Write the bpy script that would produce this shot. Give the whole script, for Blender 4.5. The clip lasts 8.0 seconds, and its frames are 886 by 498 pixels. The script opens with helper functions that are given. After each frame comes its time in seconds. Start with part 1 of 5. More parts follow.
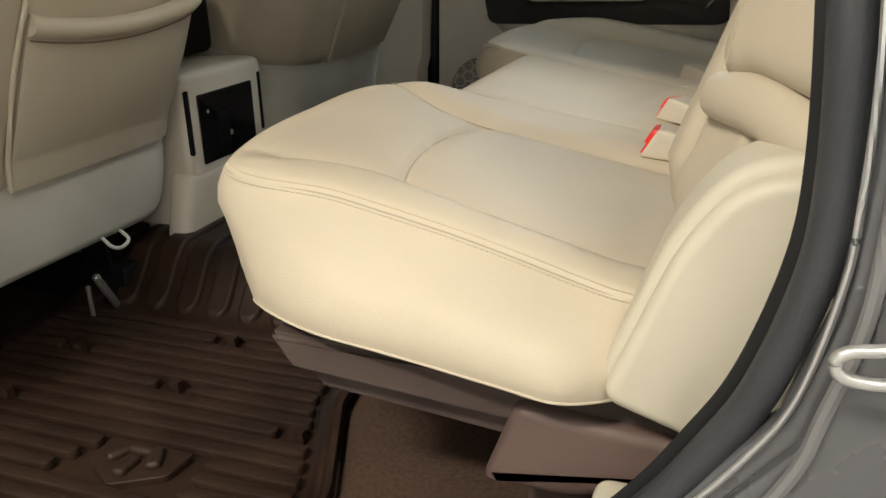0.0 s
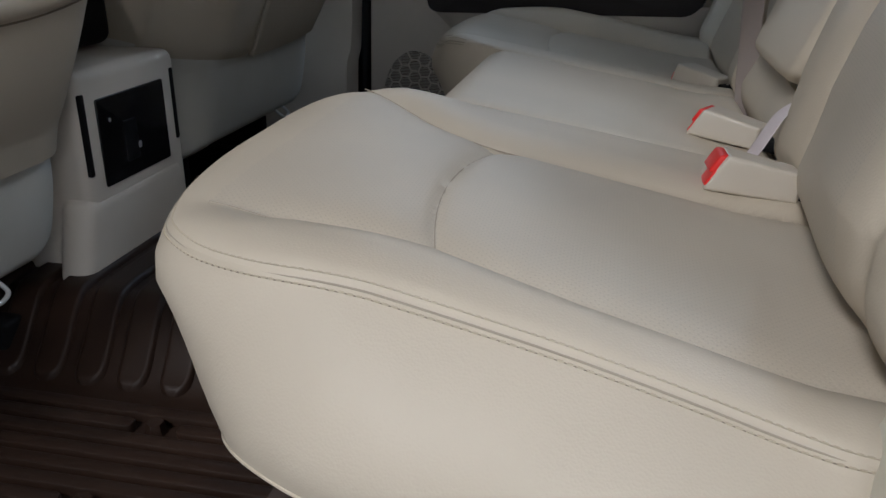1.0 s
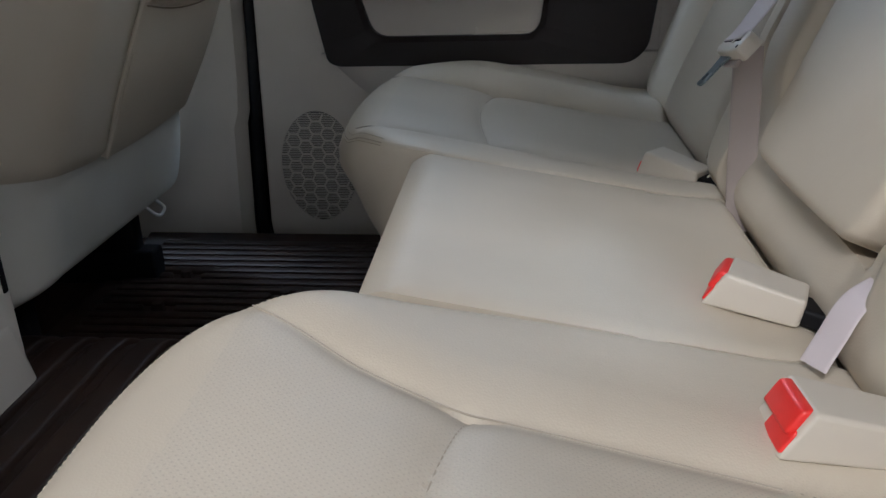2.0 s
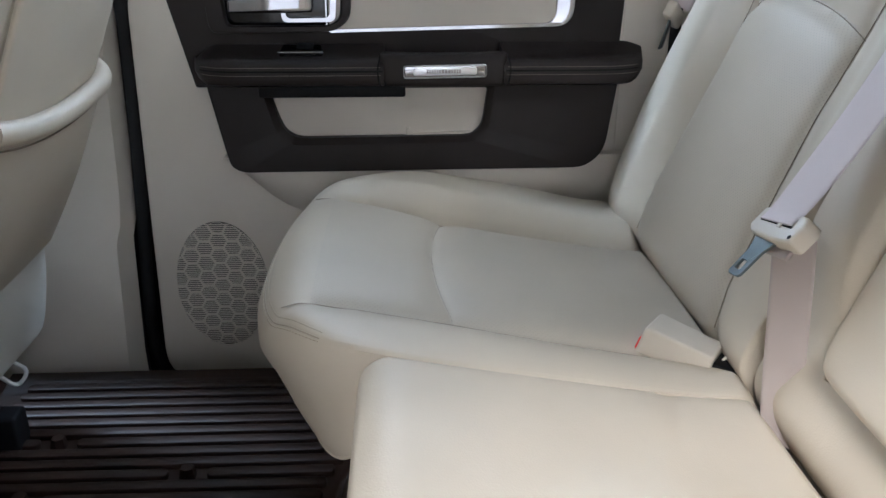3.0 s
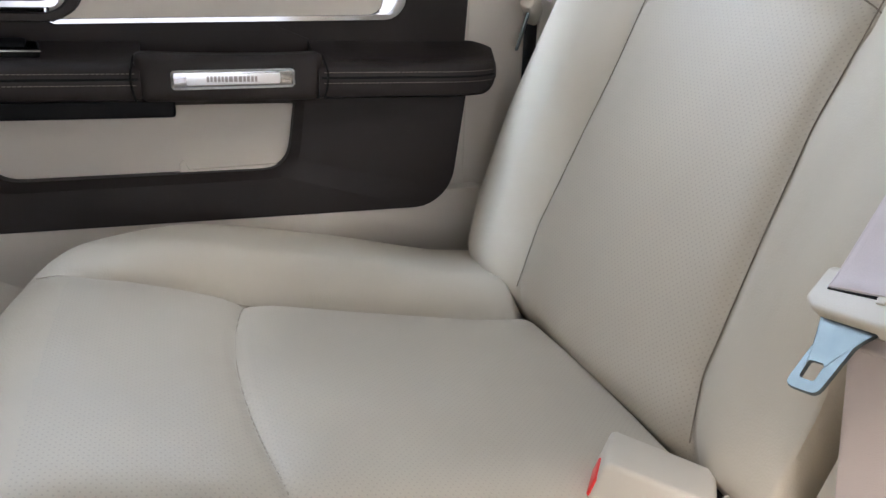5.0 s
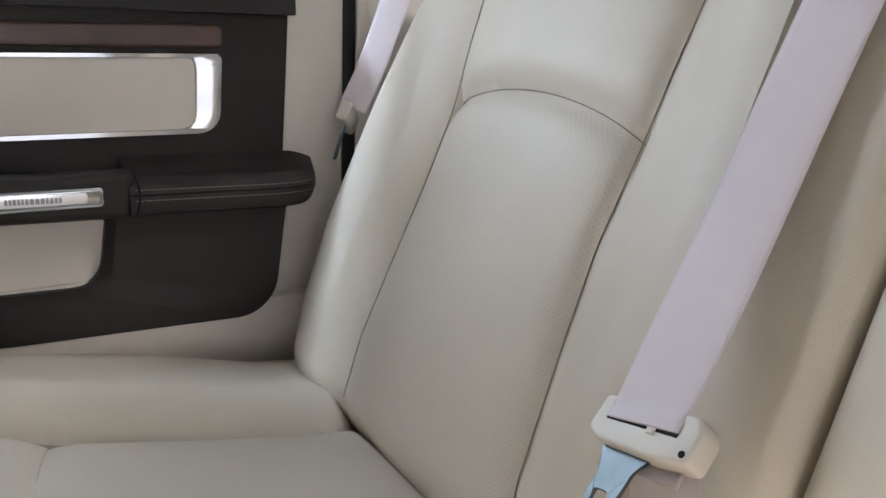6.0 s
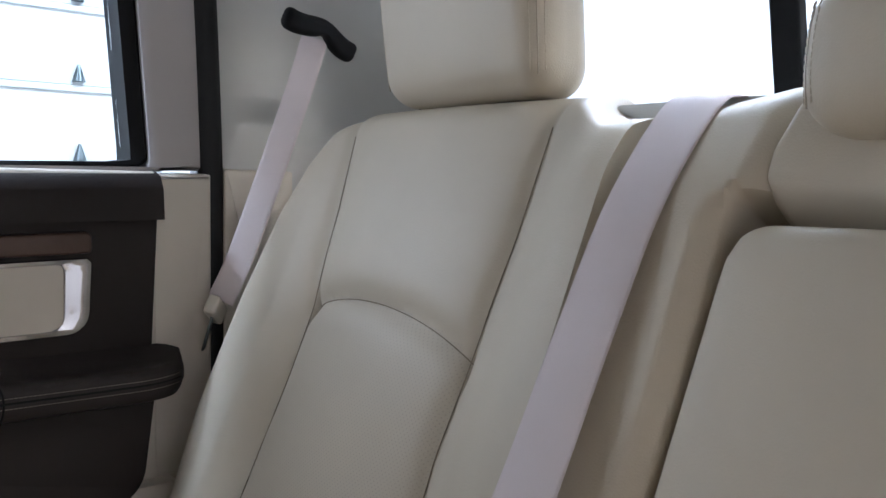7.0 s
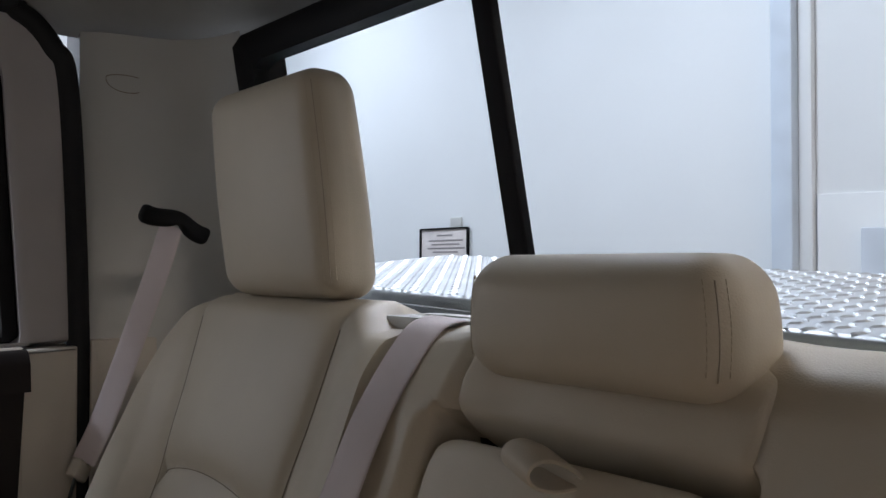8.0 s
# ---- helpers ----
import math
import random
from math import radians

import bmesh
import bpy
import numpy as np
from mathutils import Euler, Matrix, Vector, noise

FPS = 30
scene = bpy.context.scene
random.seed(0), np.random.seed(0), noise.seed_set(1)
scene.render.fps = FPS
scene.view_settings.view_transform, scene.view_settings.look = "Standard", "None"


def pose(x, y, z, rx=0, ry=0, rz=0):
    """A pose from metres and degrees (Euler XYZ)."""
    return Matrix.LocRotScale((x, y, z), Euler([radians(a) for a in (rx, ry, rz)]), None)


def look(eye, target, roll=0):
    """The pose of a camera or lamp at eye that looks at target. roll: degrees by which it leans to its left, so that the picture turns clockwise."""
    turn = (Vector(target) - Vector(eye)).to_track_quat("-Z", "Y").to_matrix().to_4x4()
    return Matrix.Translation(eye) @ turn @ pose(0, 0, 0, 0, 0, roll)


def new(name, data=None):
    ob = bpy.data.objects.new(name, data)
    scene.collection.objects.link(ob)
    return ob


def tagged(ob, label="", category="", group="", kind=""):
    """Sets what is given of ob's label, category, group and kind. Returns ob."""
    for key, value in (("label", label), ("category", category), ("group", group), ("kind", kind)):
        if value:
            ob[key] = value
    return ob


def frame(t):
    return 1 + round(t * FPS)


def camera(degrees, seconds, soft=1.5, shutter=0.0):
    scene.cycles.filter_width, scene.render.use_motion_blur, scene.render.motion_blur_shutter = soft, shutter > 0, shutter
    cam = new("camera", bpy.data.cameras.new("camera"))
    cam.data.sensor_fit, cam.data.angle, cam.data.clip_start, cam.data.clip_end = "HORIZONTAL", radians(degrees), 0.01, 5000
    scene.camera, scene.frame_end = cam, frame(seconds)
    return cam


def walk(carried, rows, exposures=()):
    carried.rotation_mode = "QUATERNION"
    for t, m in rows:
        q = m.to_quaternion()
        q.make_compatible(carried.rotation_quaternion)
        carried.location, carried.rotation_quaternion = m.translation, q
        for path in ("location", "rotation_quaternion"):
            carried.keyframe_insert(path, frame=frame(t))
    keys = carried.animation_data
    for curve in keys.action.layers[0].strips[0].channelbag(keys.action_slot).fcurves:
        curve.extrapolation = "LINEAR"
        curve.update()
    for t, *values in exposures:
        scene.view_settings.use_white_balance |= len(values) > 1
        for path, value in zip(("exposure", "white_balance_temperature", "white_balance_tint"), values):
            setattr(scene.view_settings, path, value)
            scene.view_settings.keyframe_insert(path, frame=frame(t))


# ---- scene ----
cam = camera(57.4, 8.0)
EXPOSURES = [
    (0, 0.36, 6600, 5), (0.5, -0.1, 5950, 7), (1.0, -0.32, 5400, 10), (2.5, 0.84, 5350, 11), (3.5, 1.88, 5500, 12), (4.0, 2.06, 5600, 13), (5.5, 1.66, 5700, 14), (6.5, 1.46, 5700, 14), (7.0, 0.85, 5750, 15), (7.5, 0.0, 5950, 16), (8.0, -0.58, 6400, 18),
]
PATH = [
    (0, (0.087, -0.476, 0.532), (-0.552, 1.28, -0.182), -1.4),
    (0.5, (-0.031, -0.364, 0.514), (-0.559, 1.421, -0.219), -0.7),
    (1, (-0.092, -0.273, 0.514), (-0.479, 1.542, -0.232), 0.3),
    (1.2, (-0.122, -0.218, 0.524), (-0.436, 1.608, -0.229), 0.8),
    (2.3, (-0.188, 0.136, 0.629), (-0.292, 1.976, -0.148), -1.3),
    (2.5, (-0.209, 0.19, 0.645), (-0.245, 2.035, -0.126), -0.4),
    (3, (-0.246, 0.322, 0.695), (-0.158, 2.178, -0.042), 0.1),
    (3.5, (-0.284, 0.463, 0.713), (-0.091, 2.32, -0.004), 0.0),
    (4, (-0.261, 0.617, 0.648), (0.028, 2.461, -0.07), 0.3),
    (4.2, (-0.253, 0.643, 0.618), (0.08, 2.486, -0.084), 0.4),
    (5.3, (-0.247, 0.668, 0.607), (0.483, 2.422, -0.019), 2.0),
    (5.5, (-0.243, 0.666, 0.622), (0.562, 2.394, 0.016), 1.8),
    (6, (-0.227, 0.657, 0.653), (0.743, 2.342, 0.183), 2.1),
    (6.5, (-0.228, 0.629, 0.695), (0.873, 2.271, 0.394), 1.5),
    (7, (-0.235, 0.585, 0.751), (0.981, 2.164, 0.575), 1.4),
    (7.5, (-0.228, 0.498, 0.823), (1.044, 2.041, 0.771), 1.0),
    (8, (-0.221, 0.371, 0.867), (1.111, 1.862, 0.909), 0.1),
]
walk(cam, [(t, look(eye, target, roll)) for t, eye, target, roll in PATH], EXPOSURES)

# ---- light ----
def area(name, m, sx, sy, watts, colour=(1, 1, 1)):
    d = bpy.data.lights.new(name, "AREA")
    d.shape, d.size, d.size_y, d.energy, d.color = "RECTANGLE", sx, sy, watts, colour
    ob = new(name, d)
    ob.matrix_world = m
    return ob


world = bpy.data.worlds.new("shop_air")
world.use_nodes = True
world.node_tree.nodes["Background"].inputs[0].default_value = (0.9, 0.95, 1.0, 1)
world.node_tree.nodes["Background"].inputs[1].default_value = 0.25
scene.world = world


# ---- materials ----
def material(name, colour, rough=0.5, metal=0.0, bump=0.0, scale=200.0, vary=0.06, vary_scale=6.0, spec=0.5, coat=0.0, tint=None):
    m = bpy.data.materials.new(name)
    m.use_nodes = True
    nt = m.node_tree
    b = nt.nodes["Principled BSDF"]
    b.inputs["Roughness"].default_value = rough
    b.inputs["Metallic"].default_value = metal
    b.inputs["Specular IOR Level"].default_value = spec
    b.inputs["Coat Weight"].default_value = coat
    tc = nt.nodes.new("ShaderNodeTexCoord")
    big = nt.nodes.new("ShaderNodeTexNoise")
    big.inputs["Scale"].default_value, big.inputs["Detail"].default_value = vary_scale, 5
    nt.links.new(tc.outputs["Object"], big.inputs["Vector"])
    ramp = nt.nodes.new("ShaderNodeValToRGB")
    other = tint or tuple(c * (1 - vary * 2) for c in colour)
    ramp.color_ramp.elements[0].position, ramp.color_ramp.elements[1].position = 0.3, 0.7
    ramp.color_ramp.elements[0].color = (*other, 1)
    ramp.color_ramp.elements[1].color = (*[min(1, c * (1 + vary)) for c in colour], 1)
    nt.links.new(big.outputs["Fac"], ramp.inputs["Fac"])
    nt.links.new(ramp.outputs["Color"], b.inputs["Base Color"])
    rr = nt.nodes.new("ShaderNodeMapRange")
    rr.inputs["To Min"].default_value, rr.inputs["To Max"].default_value = rough * 0.88, min(1, rough * 1.12)
    nt.links.new(big.outputs["Fac"], rr.inputs["Value"])
    nt.links.new(rr.outputs["Result"], b.inputs["Roughness"])
    if bump:
        fine = nt.nodes.new("ShaderNodeTexNoise")
        fine.inputs["Scale"].default_value, fine.inputs["Detail"].default_value = scale, 3
        nt.links.new(tc.outputs["Object"], fine.inputs["Vector"])
        bp = nt.nodes.new("ShaderNodeBump")
        bp.inputs["Strength"].default_value, bp.inputs["Distance"].default_value = bump, 0.001
        nt.links.new(fine.outputs["Fac"], bp.inputs["Height"])
        nt.links.new(bp.outputs["Normal"], b.inputs["Normal"])
    return m


def leather_material(name, colour, perforated=""):
    """Fine pebble grain, faint large folds; with small punched holes where perforated."""
    m = material(name, colour, 0.50, spec=0.38, vary=0.045, vary_scale=5.0)
    nt = m.node_tree
    b = nt.nodes["Principled BSDF"]
    tc = next(n for n in nt.nodes if n.bl_idname == "ShaderNodeTexCoord")
    cell = nt.nodes.new("ShaderNodeTexVoronoi")
    cell.inputs["Scale"].default_value = 620
    nt.links.new(tc.outputs["Object"], cell.inputs["Vector"])
    fold = nt.nodes.new("ShaderNodeTexNoise")
    fold.inputs["Scale"].default_value, fold.inputs["Detail"].default_value = 14, 4
    nt.links.new(tc.outputs["Object"], fold.inputs["Vector"])
    b1 = nt.nodes.new("ShaderNodeBump")
    b1.inputs["Strength"].default_value, b1.inputs["Distance"].default_value = 0.18, 0.0006
    nt.links.new(cell.outputs["Distance"], b1.inputs["Height"])
    b2 = nt.nodes.new("ShaderNodeBump")
    b2.inputs["Strength"].default_value, b2.inputs["Distance"].default_value = 0.25, 0.004
    nt.links.new(fold.outputs["Fac"], b2.inputs["Height"])
    nt.links.new(b1.outputs["Normal"], b2.inputs["Normal"])
    nt.links.new(b2.outputs["Normal"], b.inputs["Normal"])
    if perforated:
        cut = nt.nodes.new("ShaderNodeSeparateXYZ")
        flat = nt.nodes.new("ShaderNodeCombineXYZ")
        nt.links.new(tc.outputs["Object"], cut.inputs[0])
        nt.links.new(cut.outputs[perforated[0]], flat.inputs["X"])
        nt.links.new(cut.outputs[perforated[1]], flat.inputs["Y"])
        turn = nt.nodes.new("ShaderNodeMapping")
        turn.inputs["Rotation"].default_value = (0, 0, radians(45))
        nt.links.new(flat.outputs[0], turn.inputs["Vector"])
        grid = nt.nodes.new("ShaderNodeTexVoronoi")
        grid.voronoi_dimensions = "2D"
        grid.inputs["Randomness"].default_value = 0.0
        grid.inputs["Scale"].default_value = 1 / 0.0036
        nt.links.new(turn.outputs["Vector"], grid.inputs["Vector"])
        lt = nt.nodes.new("ShaderNodeMapRange")
        lt.inputs["From Min"].default_value, lt.inputs["From Max"].default_value = 0.12, 0.22
        nt.links.new(grid.outputs["Distance"], lt.inputs["Value"])
        mix = nt.nodes.new("ShaderNodeMix")
        mix.data_type = "RGBA"
        ramp = next(n for n in nt.nodes if n.bl_idname == "ShaderNodeValToRGB")
        mix.inputs[6].default_value = (*[c * (0.83 if perforated == "YZ" else 0.87) for c in colour], 1)
        nt.links.new(lt.outputs["Result"], mix.inputs[0])
        nt.links.new(ramp.outputs["Color"], mix.inputs[7])
        nt.links.new(mix.outputs[2], b.inputs["Base Color"])
    return m


CREAM = (0.55, 0.486, 0.386)
LEATHER = leather_material("cream_leather", CREAM)
INSERT = leather_material("perforated_leather", (0.535, 0.475, 0.382), "XY")
INSERT_B = leather_material("perforated_leather_back", (0.535, 0.475, 0.382), "YZ")
SEATCLOTH = material("pale_vinyl", (0.61, 0.592, 0.535), 0.6, bump=0.3, scale=900, vary=0.05)
THREAD = material("cream_thread", (0.54, 0.475, 0.36), 0.8, vary=0.1)
SEAM = material("brown_seam", (0.24, 0.20, 0.155), 0.9)
SEAM_SOFT = material("tan_seam", (0.40, 0.35, 0.28), 0.9)
TRIM = material("beige_plastic", (0.64, 0.585, 0.51), 0.55, bump=0.35, scale=1400, vary=0.03)
SHIELD = material("cream_plastic", (0.60, 0.56, 0.46), 0.5, bump=0.25, scale=1400, vary=0.03)
DARK = material("dark_brown_vinyl", (0.029, 0.0240, 0.0230), 0.46, bump=0.4, scale=900, vary=0.1, spec=0.18)
DARKSTITCH = material("tan_thread", (0.24, 0.20, 0.165), 0.8)
BLACK = material("black_plastic", (0.009, 0.009, 0.010), 0.55, vary=0.1, spec=0.12)
GLOSS = material("gloss_black_plastic", (0.008, 0.008, 0.009), 0.15)
# lighter copy of RUBBER: the near seal's grey reflection is in the colour
SEALRUB = material("seal_rubber_with_sheen", (0.040, 0.043, 0.050), 0.5, bump=0.3, scale=500, vary=0.12)
RUBBER = material("black_rubber", (0.013, 0.0135, 0.015), 0.62, bump=0.3, scale=500, vary=0.12, spec=0.3)
CHROME = material("chrome", (0.42, 0.42, 0.44), 0.09, 1.0, vary=0.05, vary_scale=20)
# dark colour that stands for the shade in the armrest's gap
GAP_SHADE = material("armrest_gap_shade", (0.05, 0.042, 0.035), 0.95, vary=0.1, spec=0.1)
STEEL = material("plated_steel", (0.12, 0.14, 0.145), 0.36, 1.0, vary=0.12, vary_scale=40)
SATIN = material("satin_silver", (0.72, 0.72, 0.73), 0.3, 0.9, vary=0.04)
MATRUB = material("brown_rubber", (0.028, 0.0146, 0.0092), 0.50, bump=0.25, scale=700, vary=0.25, vary_scale=9, spec=0.32)
CARPET = material("brown_carpet", (0.080, 0.052, 0.040), 0.95, bump=1.0, scale=1100, vary=0.14, vary_scale=220, spec=0.1)
BROWNP = material("brown_plastic", (0.115, 0.076, 0.068), 0.5, bump=0.3, scale=1200, vary=0.06)
GREYFELT = material("grey_brown_felt", (0.095, 0.072, 0.064), 0.9, bump=0.6, scale=1500, vary=0.15, spec=0.15)
WEB = material("grey_webbing", (0.68, 0.60, 0.605), 0.7, vary=0.03, bump=0.4, scale=1500)
# beige strap, with the shade under the latch put into its colour
WEBLOW = material("beige_webbing_in_shade", (0.40, 0.345, 0.318), 0.8, vary=0.03, bump=0.4, scale=1500)
BUCKLE = material("beige_buckle_plastic", (0.60, 0.545, 0.46), 0.42, bump=0.15, scale=1200, vary=0.03)
RED = material("red_plastic", (0.80, 0.03, 0.022), 0.35)
WOODT = material("brown_wood_trim", (0.085, 0.048, 0.035), 0.35, vary=0.2, vary_scale=15)
DOORPAINT = material("mauve_grey_door_paint", (0.40, 0.375, 0.37), 0.45, vary=0.04)
QUARTER = material("pale_grey_trim", (0.58, 0.58, 0.56), 0.6, bump=0.3, scale=1400, vary=0.03)
HEADLINER = material("grey_headliner_cloth", (0.40, 0.40, 0.38), 0.95, bump=0.6, scale=1800, vary=0.05, spec=0.1)
PAINT = material("dark_grey_paint", (0.13, 0.132, 0.145), 0.28, 0.3, vary=0.06, coat=0.9)
WALL = material("white_wall_paint", (0.80, 0.81, 0.82), 0.7, vary=0.02, vary_scale=1.5)
SIDING = material("white_sectional_door", (0.78, 0.82, 0.83), 0.5, vary=0.03, vary_scale=2)
CONCRETE = material("shop_concrete", (0.32, 0.31, 0.30), 0.6, vary=0.12, vary_scale=2)
ALU = material("bright_aluminium", (0.86, 0.86, 0.87), 0.38, 1.0, vary=0.08, vary_scale=8)
PAPER = material("printed_paper", (0.75, 0.68, 0.66), 0.8)
INK = material("grey_ink", (0.30, 0.27, 0.27), 0.8)
LAMP = bpy.data.materials.new("lamp_diffuser")
LAMP.use_nodes = True
LAMP.node_tree.nodes["Principled BSDF"].inputs["Emission Color"].default_value = (1, 0.97, 0.92, 1)
LAMP.node_tree.nodes["Principled BSDF"].inputs["Emission Strength"].default_value = 6.0
GLASS = bpy.data.materials.new("tinted_glass")
GLASS.use_nodes = True
_b = GLASS.node_tree.nodes["Principled BSDF"]
_b.inputs["Base Color"].default_value = (0.92, 0.97, 0.97, 1)
_b.inputs["Roughness"].default_value, _b.inputs["Transmission Weight"].default_value, _b.inputs["IOR"].default_value = 0.0, 1.0, 1.02


# ---- building helpers ----
def thing(name, label, category, at=(0, 0, 0), group="", kind=""):
    ob = new(name)
    ob.empty_display_size = 0.05
    ob.location = at
    return tagged(ob, label, category, group, kind)


def part(name, bm, mat, parent=None, label="", smooth=True, kind=""):
    """Links a bmesh as one mesh object under a thing or a part."""
    me = bpy.data.meshes.new(name)
    bmesh.ops.recalc_face_normals(bm, faces=bm.faces)
    bm.to_mesh(me)
    bm.free()
    for m in mat if isinstance(mat, (list, tuple)) else [mat]:
        me.materials.append(m)
    me.polygons.foreach_set("use_smooth", [smooth] * len(me.polygons))
    if smooth:
        me.set_sharp_from_angle(angle=radians(42))
    ob = new(name, me)
    if parent:
        ob.parent = parent
        ob.matrix_parent_inverse = Matrix.Translation(-place_of(parent))
    return tagged(ob, label=label, kind=kind)


def place_of(ob):
    v = Vector(ob.location)
    while ob.parent:
        v += ob.matrix_parent_inverse.translation
        ob = ob.parent
        v += ob.location
    return v


def solid(name, bm, mat, label, category="", group="", kind="", smooth=True):
    ob = part(name, bm, mat, None, "", smooth)
    return tagged(ob, label, category, group, kind)


def move(bm, m):
    bmesh.ops.transform(bm, matrix=m, verts=bm.verts)
    return bm


def join(bm, other):
    me = bpy.data.meshes.new("tmp")
    other.to_mesh(me)
    bm.from_mesh(me)
    bpy.data.meshes.remove(me)
    other.free()
    return bm


def rbox(size, r, seg=4, sub=6, warp=None):
    """A rounded box centred at the origin; warp moves each point."""
    bm = bmesh.new()
    h = [s / 2 for s in size]
    lines = []
    for a in h:
        rr = min(r, a * 0.999)
        core = a - rr
        lo = [-core - rr * math.cos(math.pi / 2 * k / seg) for k in range(seg)]
        mid = [-core + 2 * core * k / sub for k in range(sub + 1)]
        lines.append(lo + mid + [-v for v in reversed(lo)])
    cache = {}

    def vert(p):
        key = tuple(round(v, 6) for v in p)
        if key not in cache:
            q = Vector(p)
            core = Vector([max(-(a - min(r, a * 0.999)), min(a - min(r, a * 0.999), v)) for a, v in zip(h, q)])
            dvec = q - core
            rr = min(r, min(h) * 0.999)
            if dvec.length > 1e-9:
                q = core + dvec.normalized() * rr if dvec.length > rr * 0.999 else core + dvec
            if warp:
                q = Vector(warp(*q))
            cache[key] = bm.verts.new(q)
        return cache[key]

    for ax in range(3):
        u, v = [i for i in range(3) if i != ax]
        for s in (-1, 1):
            for i in range(len(lines[u]) - 1):
                for j in range(len(lines[v]) - 1):
                    vs = []
                    for di, dj in ((0, 0), (1, 0), (1, 1), (0, 1)):
                        p = [0, 0, 0]
                        p[ax], p[u], p[v] = s * h[ax], lines[u][i + di], lines[v][j + dj]
                        k = vert(p)
                        if k not in vs:
                            vs.append(k)
                    if len(vs) > 2:
                        try:
                            bm.faces.new(vs)
                        except ValueError:
                            pass
    return bm


def block(lo, hi, r=0.004, seg=3, sub=1):
    """A rounded box between two corners."""
    size = [b - a for a, b in zip(lo, hi)]
    return move(rbox(size, r, seg, sub), Matrix.Translation([(a + b) / 2 for a, b in zip(lo, hi)]))


def rounded(pts, r, seg=6):
    """A polygon's corners rounded; r: one radius or one for each corner."""
    out, n = [], len(pts)
    rs = r if isinstance(r, (list, tuple)) else [r] * n
    for i in range(n):
        p, a, b = Vector(pts[i]), Vector(pts[i - 1]), Vector(pts[(i + 1) % n])
        d = min(rs[i], (a - p).length * 0.49, (b - p).length * 0.49)
        p0, p1 = p + (a - p).normalized() * d, p + (b - p).normalized() * d
        for k in range(seg + 1):
            t = k / seg
            q = p0 * (1 - t) ** 2 + p * 2 * t * (1 - t) + p1 * t * t
            out.append((q.x, q.y))
    return out


def slab(outline, y0, y1, bevel=0.004, axis="y", steps=3):
    """A plate: an outline, in the plane across the axis, from y0 (the seen face, with a rounded edge) to y1."""
    bm = bmesh.new()
    pts = [Vector(p) for p in outline]
    n = len(pts)
    area2 = sum(pts[i].x * pts[(i + 1) % n].y - pts[(i + 1) % n].x * pts[i].y for i in range(n))
    sgn = 1 if area2 > 0 else -1
    inner = []
    for i in range(n):
        a, b = (pts[i] - pts[i - 1]), (pts[(i + 1) % n] - pts[i])
        na = Vector((-a.y, a.x)).normalized() if a.length > 1e-9 else Vector((0, 0))
        nb = Vector((-b.y, b.x)).normalized() if b.length > 1e-9 else Vector((0, 0))
        v = na + nb
        inner.append(v.normalized() * sgn if v.length > 1e-6 else Vector((0, 0)))
    s = 1 if y1 > y0 else -1

    def put(p, w):
        return {"y": (p.x, w, p.y), "x": (w, p.x, p.y), "z": (p.x, p.y, w)}[axis]

    rings = []
    for k in range(steps + 1):
        a = math.pi / 2 * k / steps
        rings.append([bm.verts.new(put(p + v * bevel * (1 - math.sin(a)), y0 + s * bevel * (1 - math.cos(a)))) for p, v in zip(pts, inner)])
    rings.append([bm.verts.new(put(p, y1)) for p in pts])
    for a, b in zip(rings, rings[1:]):
        for i in range(n):
            bm.faces.new((a[i], a[(i + 1) % n], b[(i + 1) % n], b[i]))
    bm.faces.new(rings[0])
    bm.faces.new(list(reversed(rings[-1])))
    return bm


def along(pts, n):
    """A closed outline resampled to n points, evenly by length, from its first point."""
    p = np.array(list(pts) + [pts[0]], float)
    d = np.r_[0, np.cumsum(np.hypot(*np.diff(p, axis=0).T))]
    s = np.linspace(0, d[-1], n, endpoint=False)
    return [(float(np.interp(v, d, p[:, 0])), float(np.interp(v, d, p[:, 1]))) for v in s]


def ring_plate(outer, inner, y0, y1, n=96, bevel=0.003, depth=None, rim=(0.03, 0.03)):
    """A plate in x and z with a hole through it. depth: how far the hole's wall goes."""
    bm = bmesh.new()
    o, i = along(outer, n), along(inner, n)
    co, ci = np.mean(o, axis=0), np.mean(i, axis=0)
    yb = y1 if depth is None else y0 + depth
    rows = [[(x, y1, z) for x, z in o], [(x, y0 + bevel, z) for x, z in o],
            [(x + (co[0] - x) * 0.01, y0, z + (co[1] - z) * 0.02) for x, z in o],
            [(x - (ci[0] - x) * rim[0], y0, z - (ci[1] - z) * rim[1]) for x, z in i],
            [(x, y0 + bevel, z) for x, z in i], [(x, yb, z) for x, z in i]]
    vs = [[bm.verts.new(p) for p in row] for row in rows]
    for a, b in zip(vs, vs[1:]):
        for k in range(n):
            bm.faces.new((a[k], a[(k + 1) % n], b[(k + 1) % n], b[k]))
    return bm


def smooth_line(pts, n):
    """A smooth curve through points, n samples."""
    p = [Vector(q) for q in pts]
    p = [p[0] * 2 - p[1]] + p + [p[-1] * 2 - p[-2]]
    out, m = [], len(p) - 3
    for k in range(n):
        f = k / (n - 1) * m
        i = min(int(f), m - 1)
        t = f - i
        a, b, c, d = p[i:i + 4]
        out.append(0.5 * (2 * b + (c - a) * t + (2 * a - 5 * b + 4 * c - d) * t * t + (3 * b - a - 3 * c + d) * t ** 3))
    return out


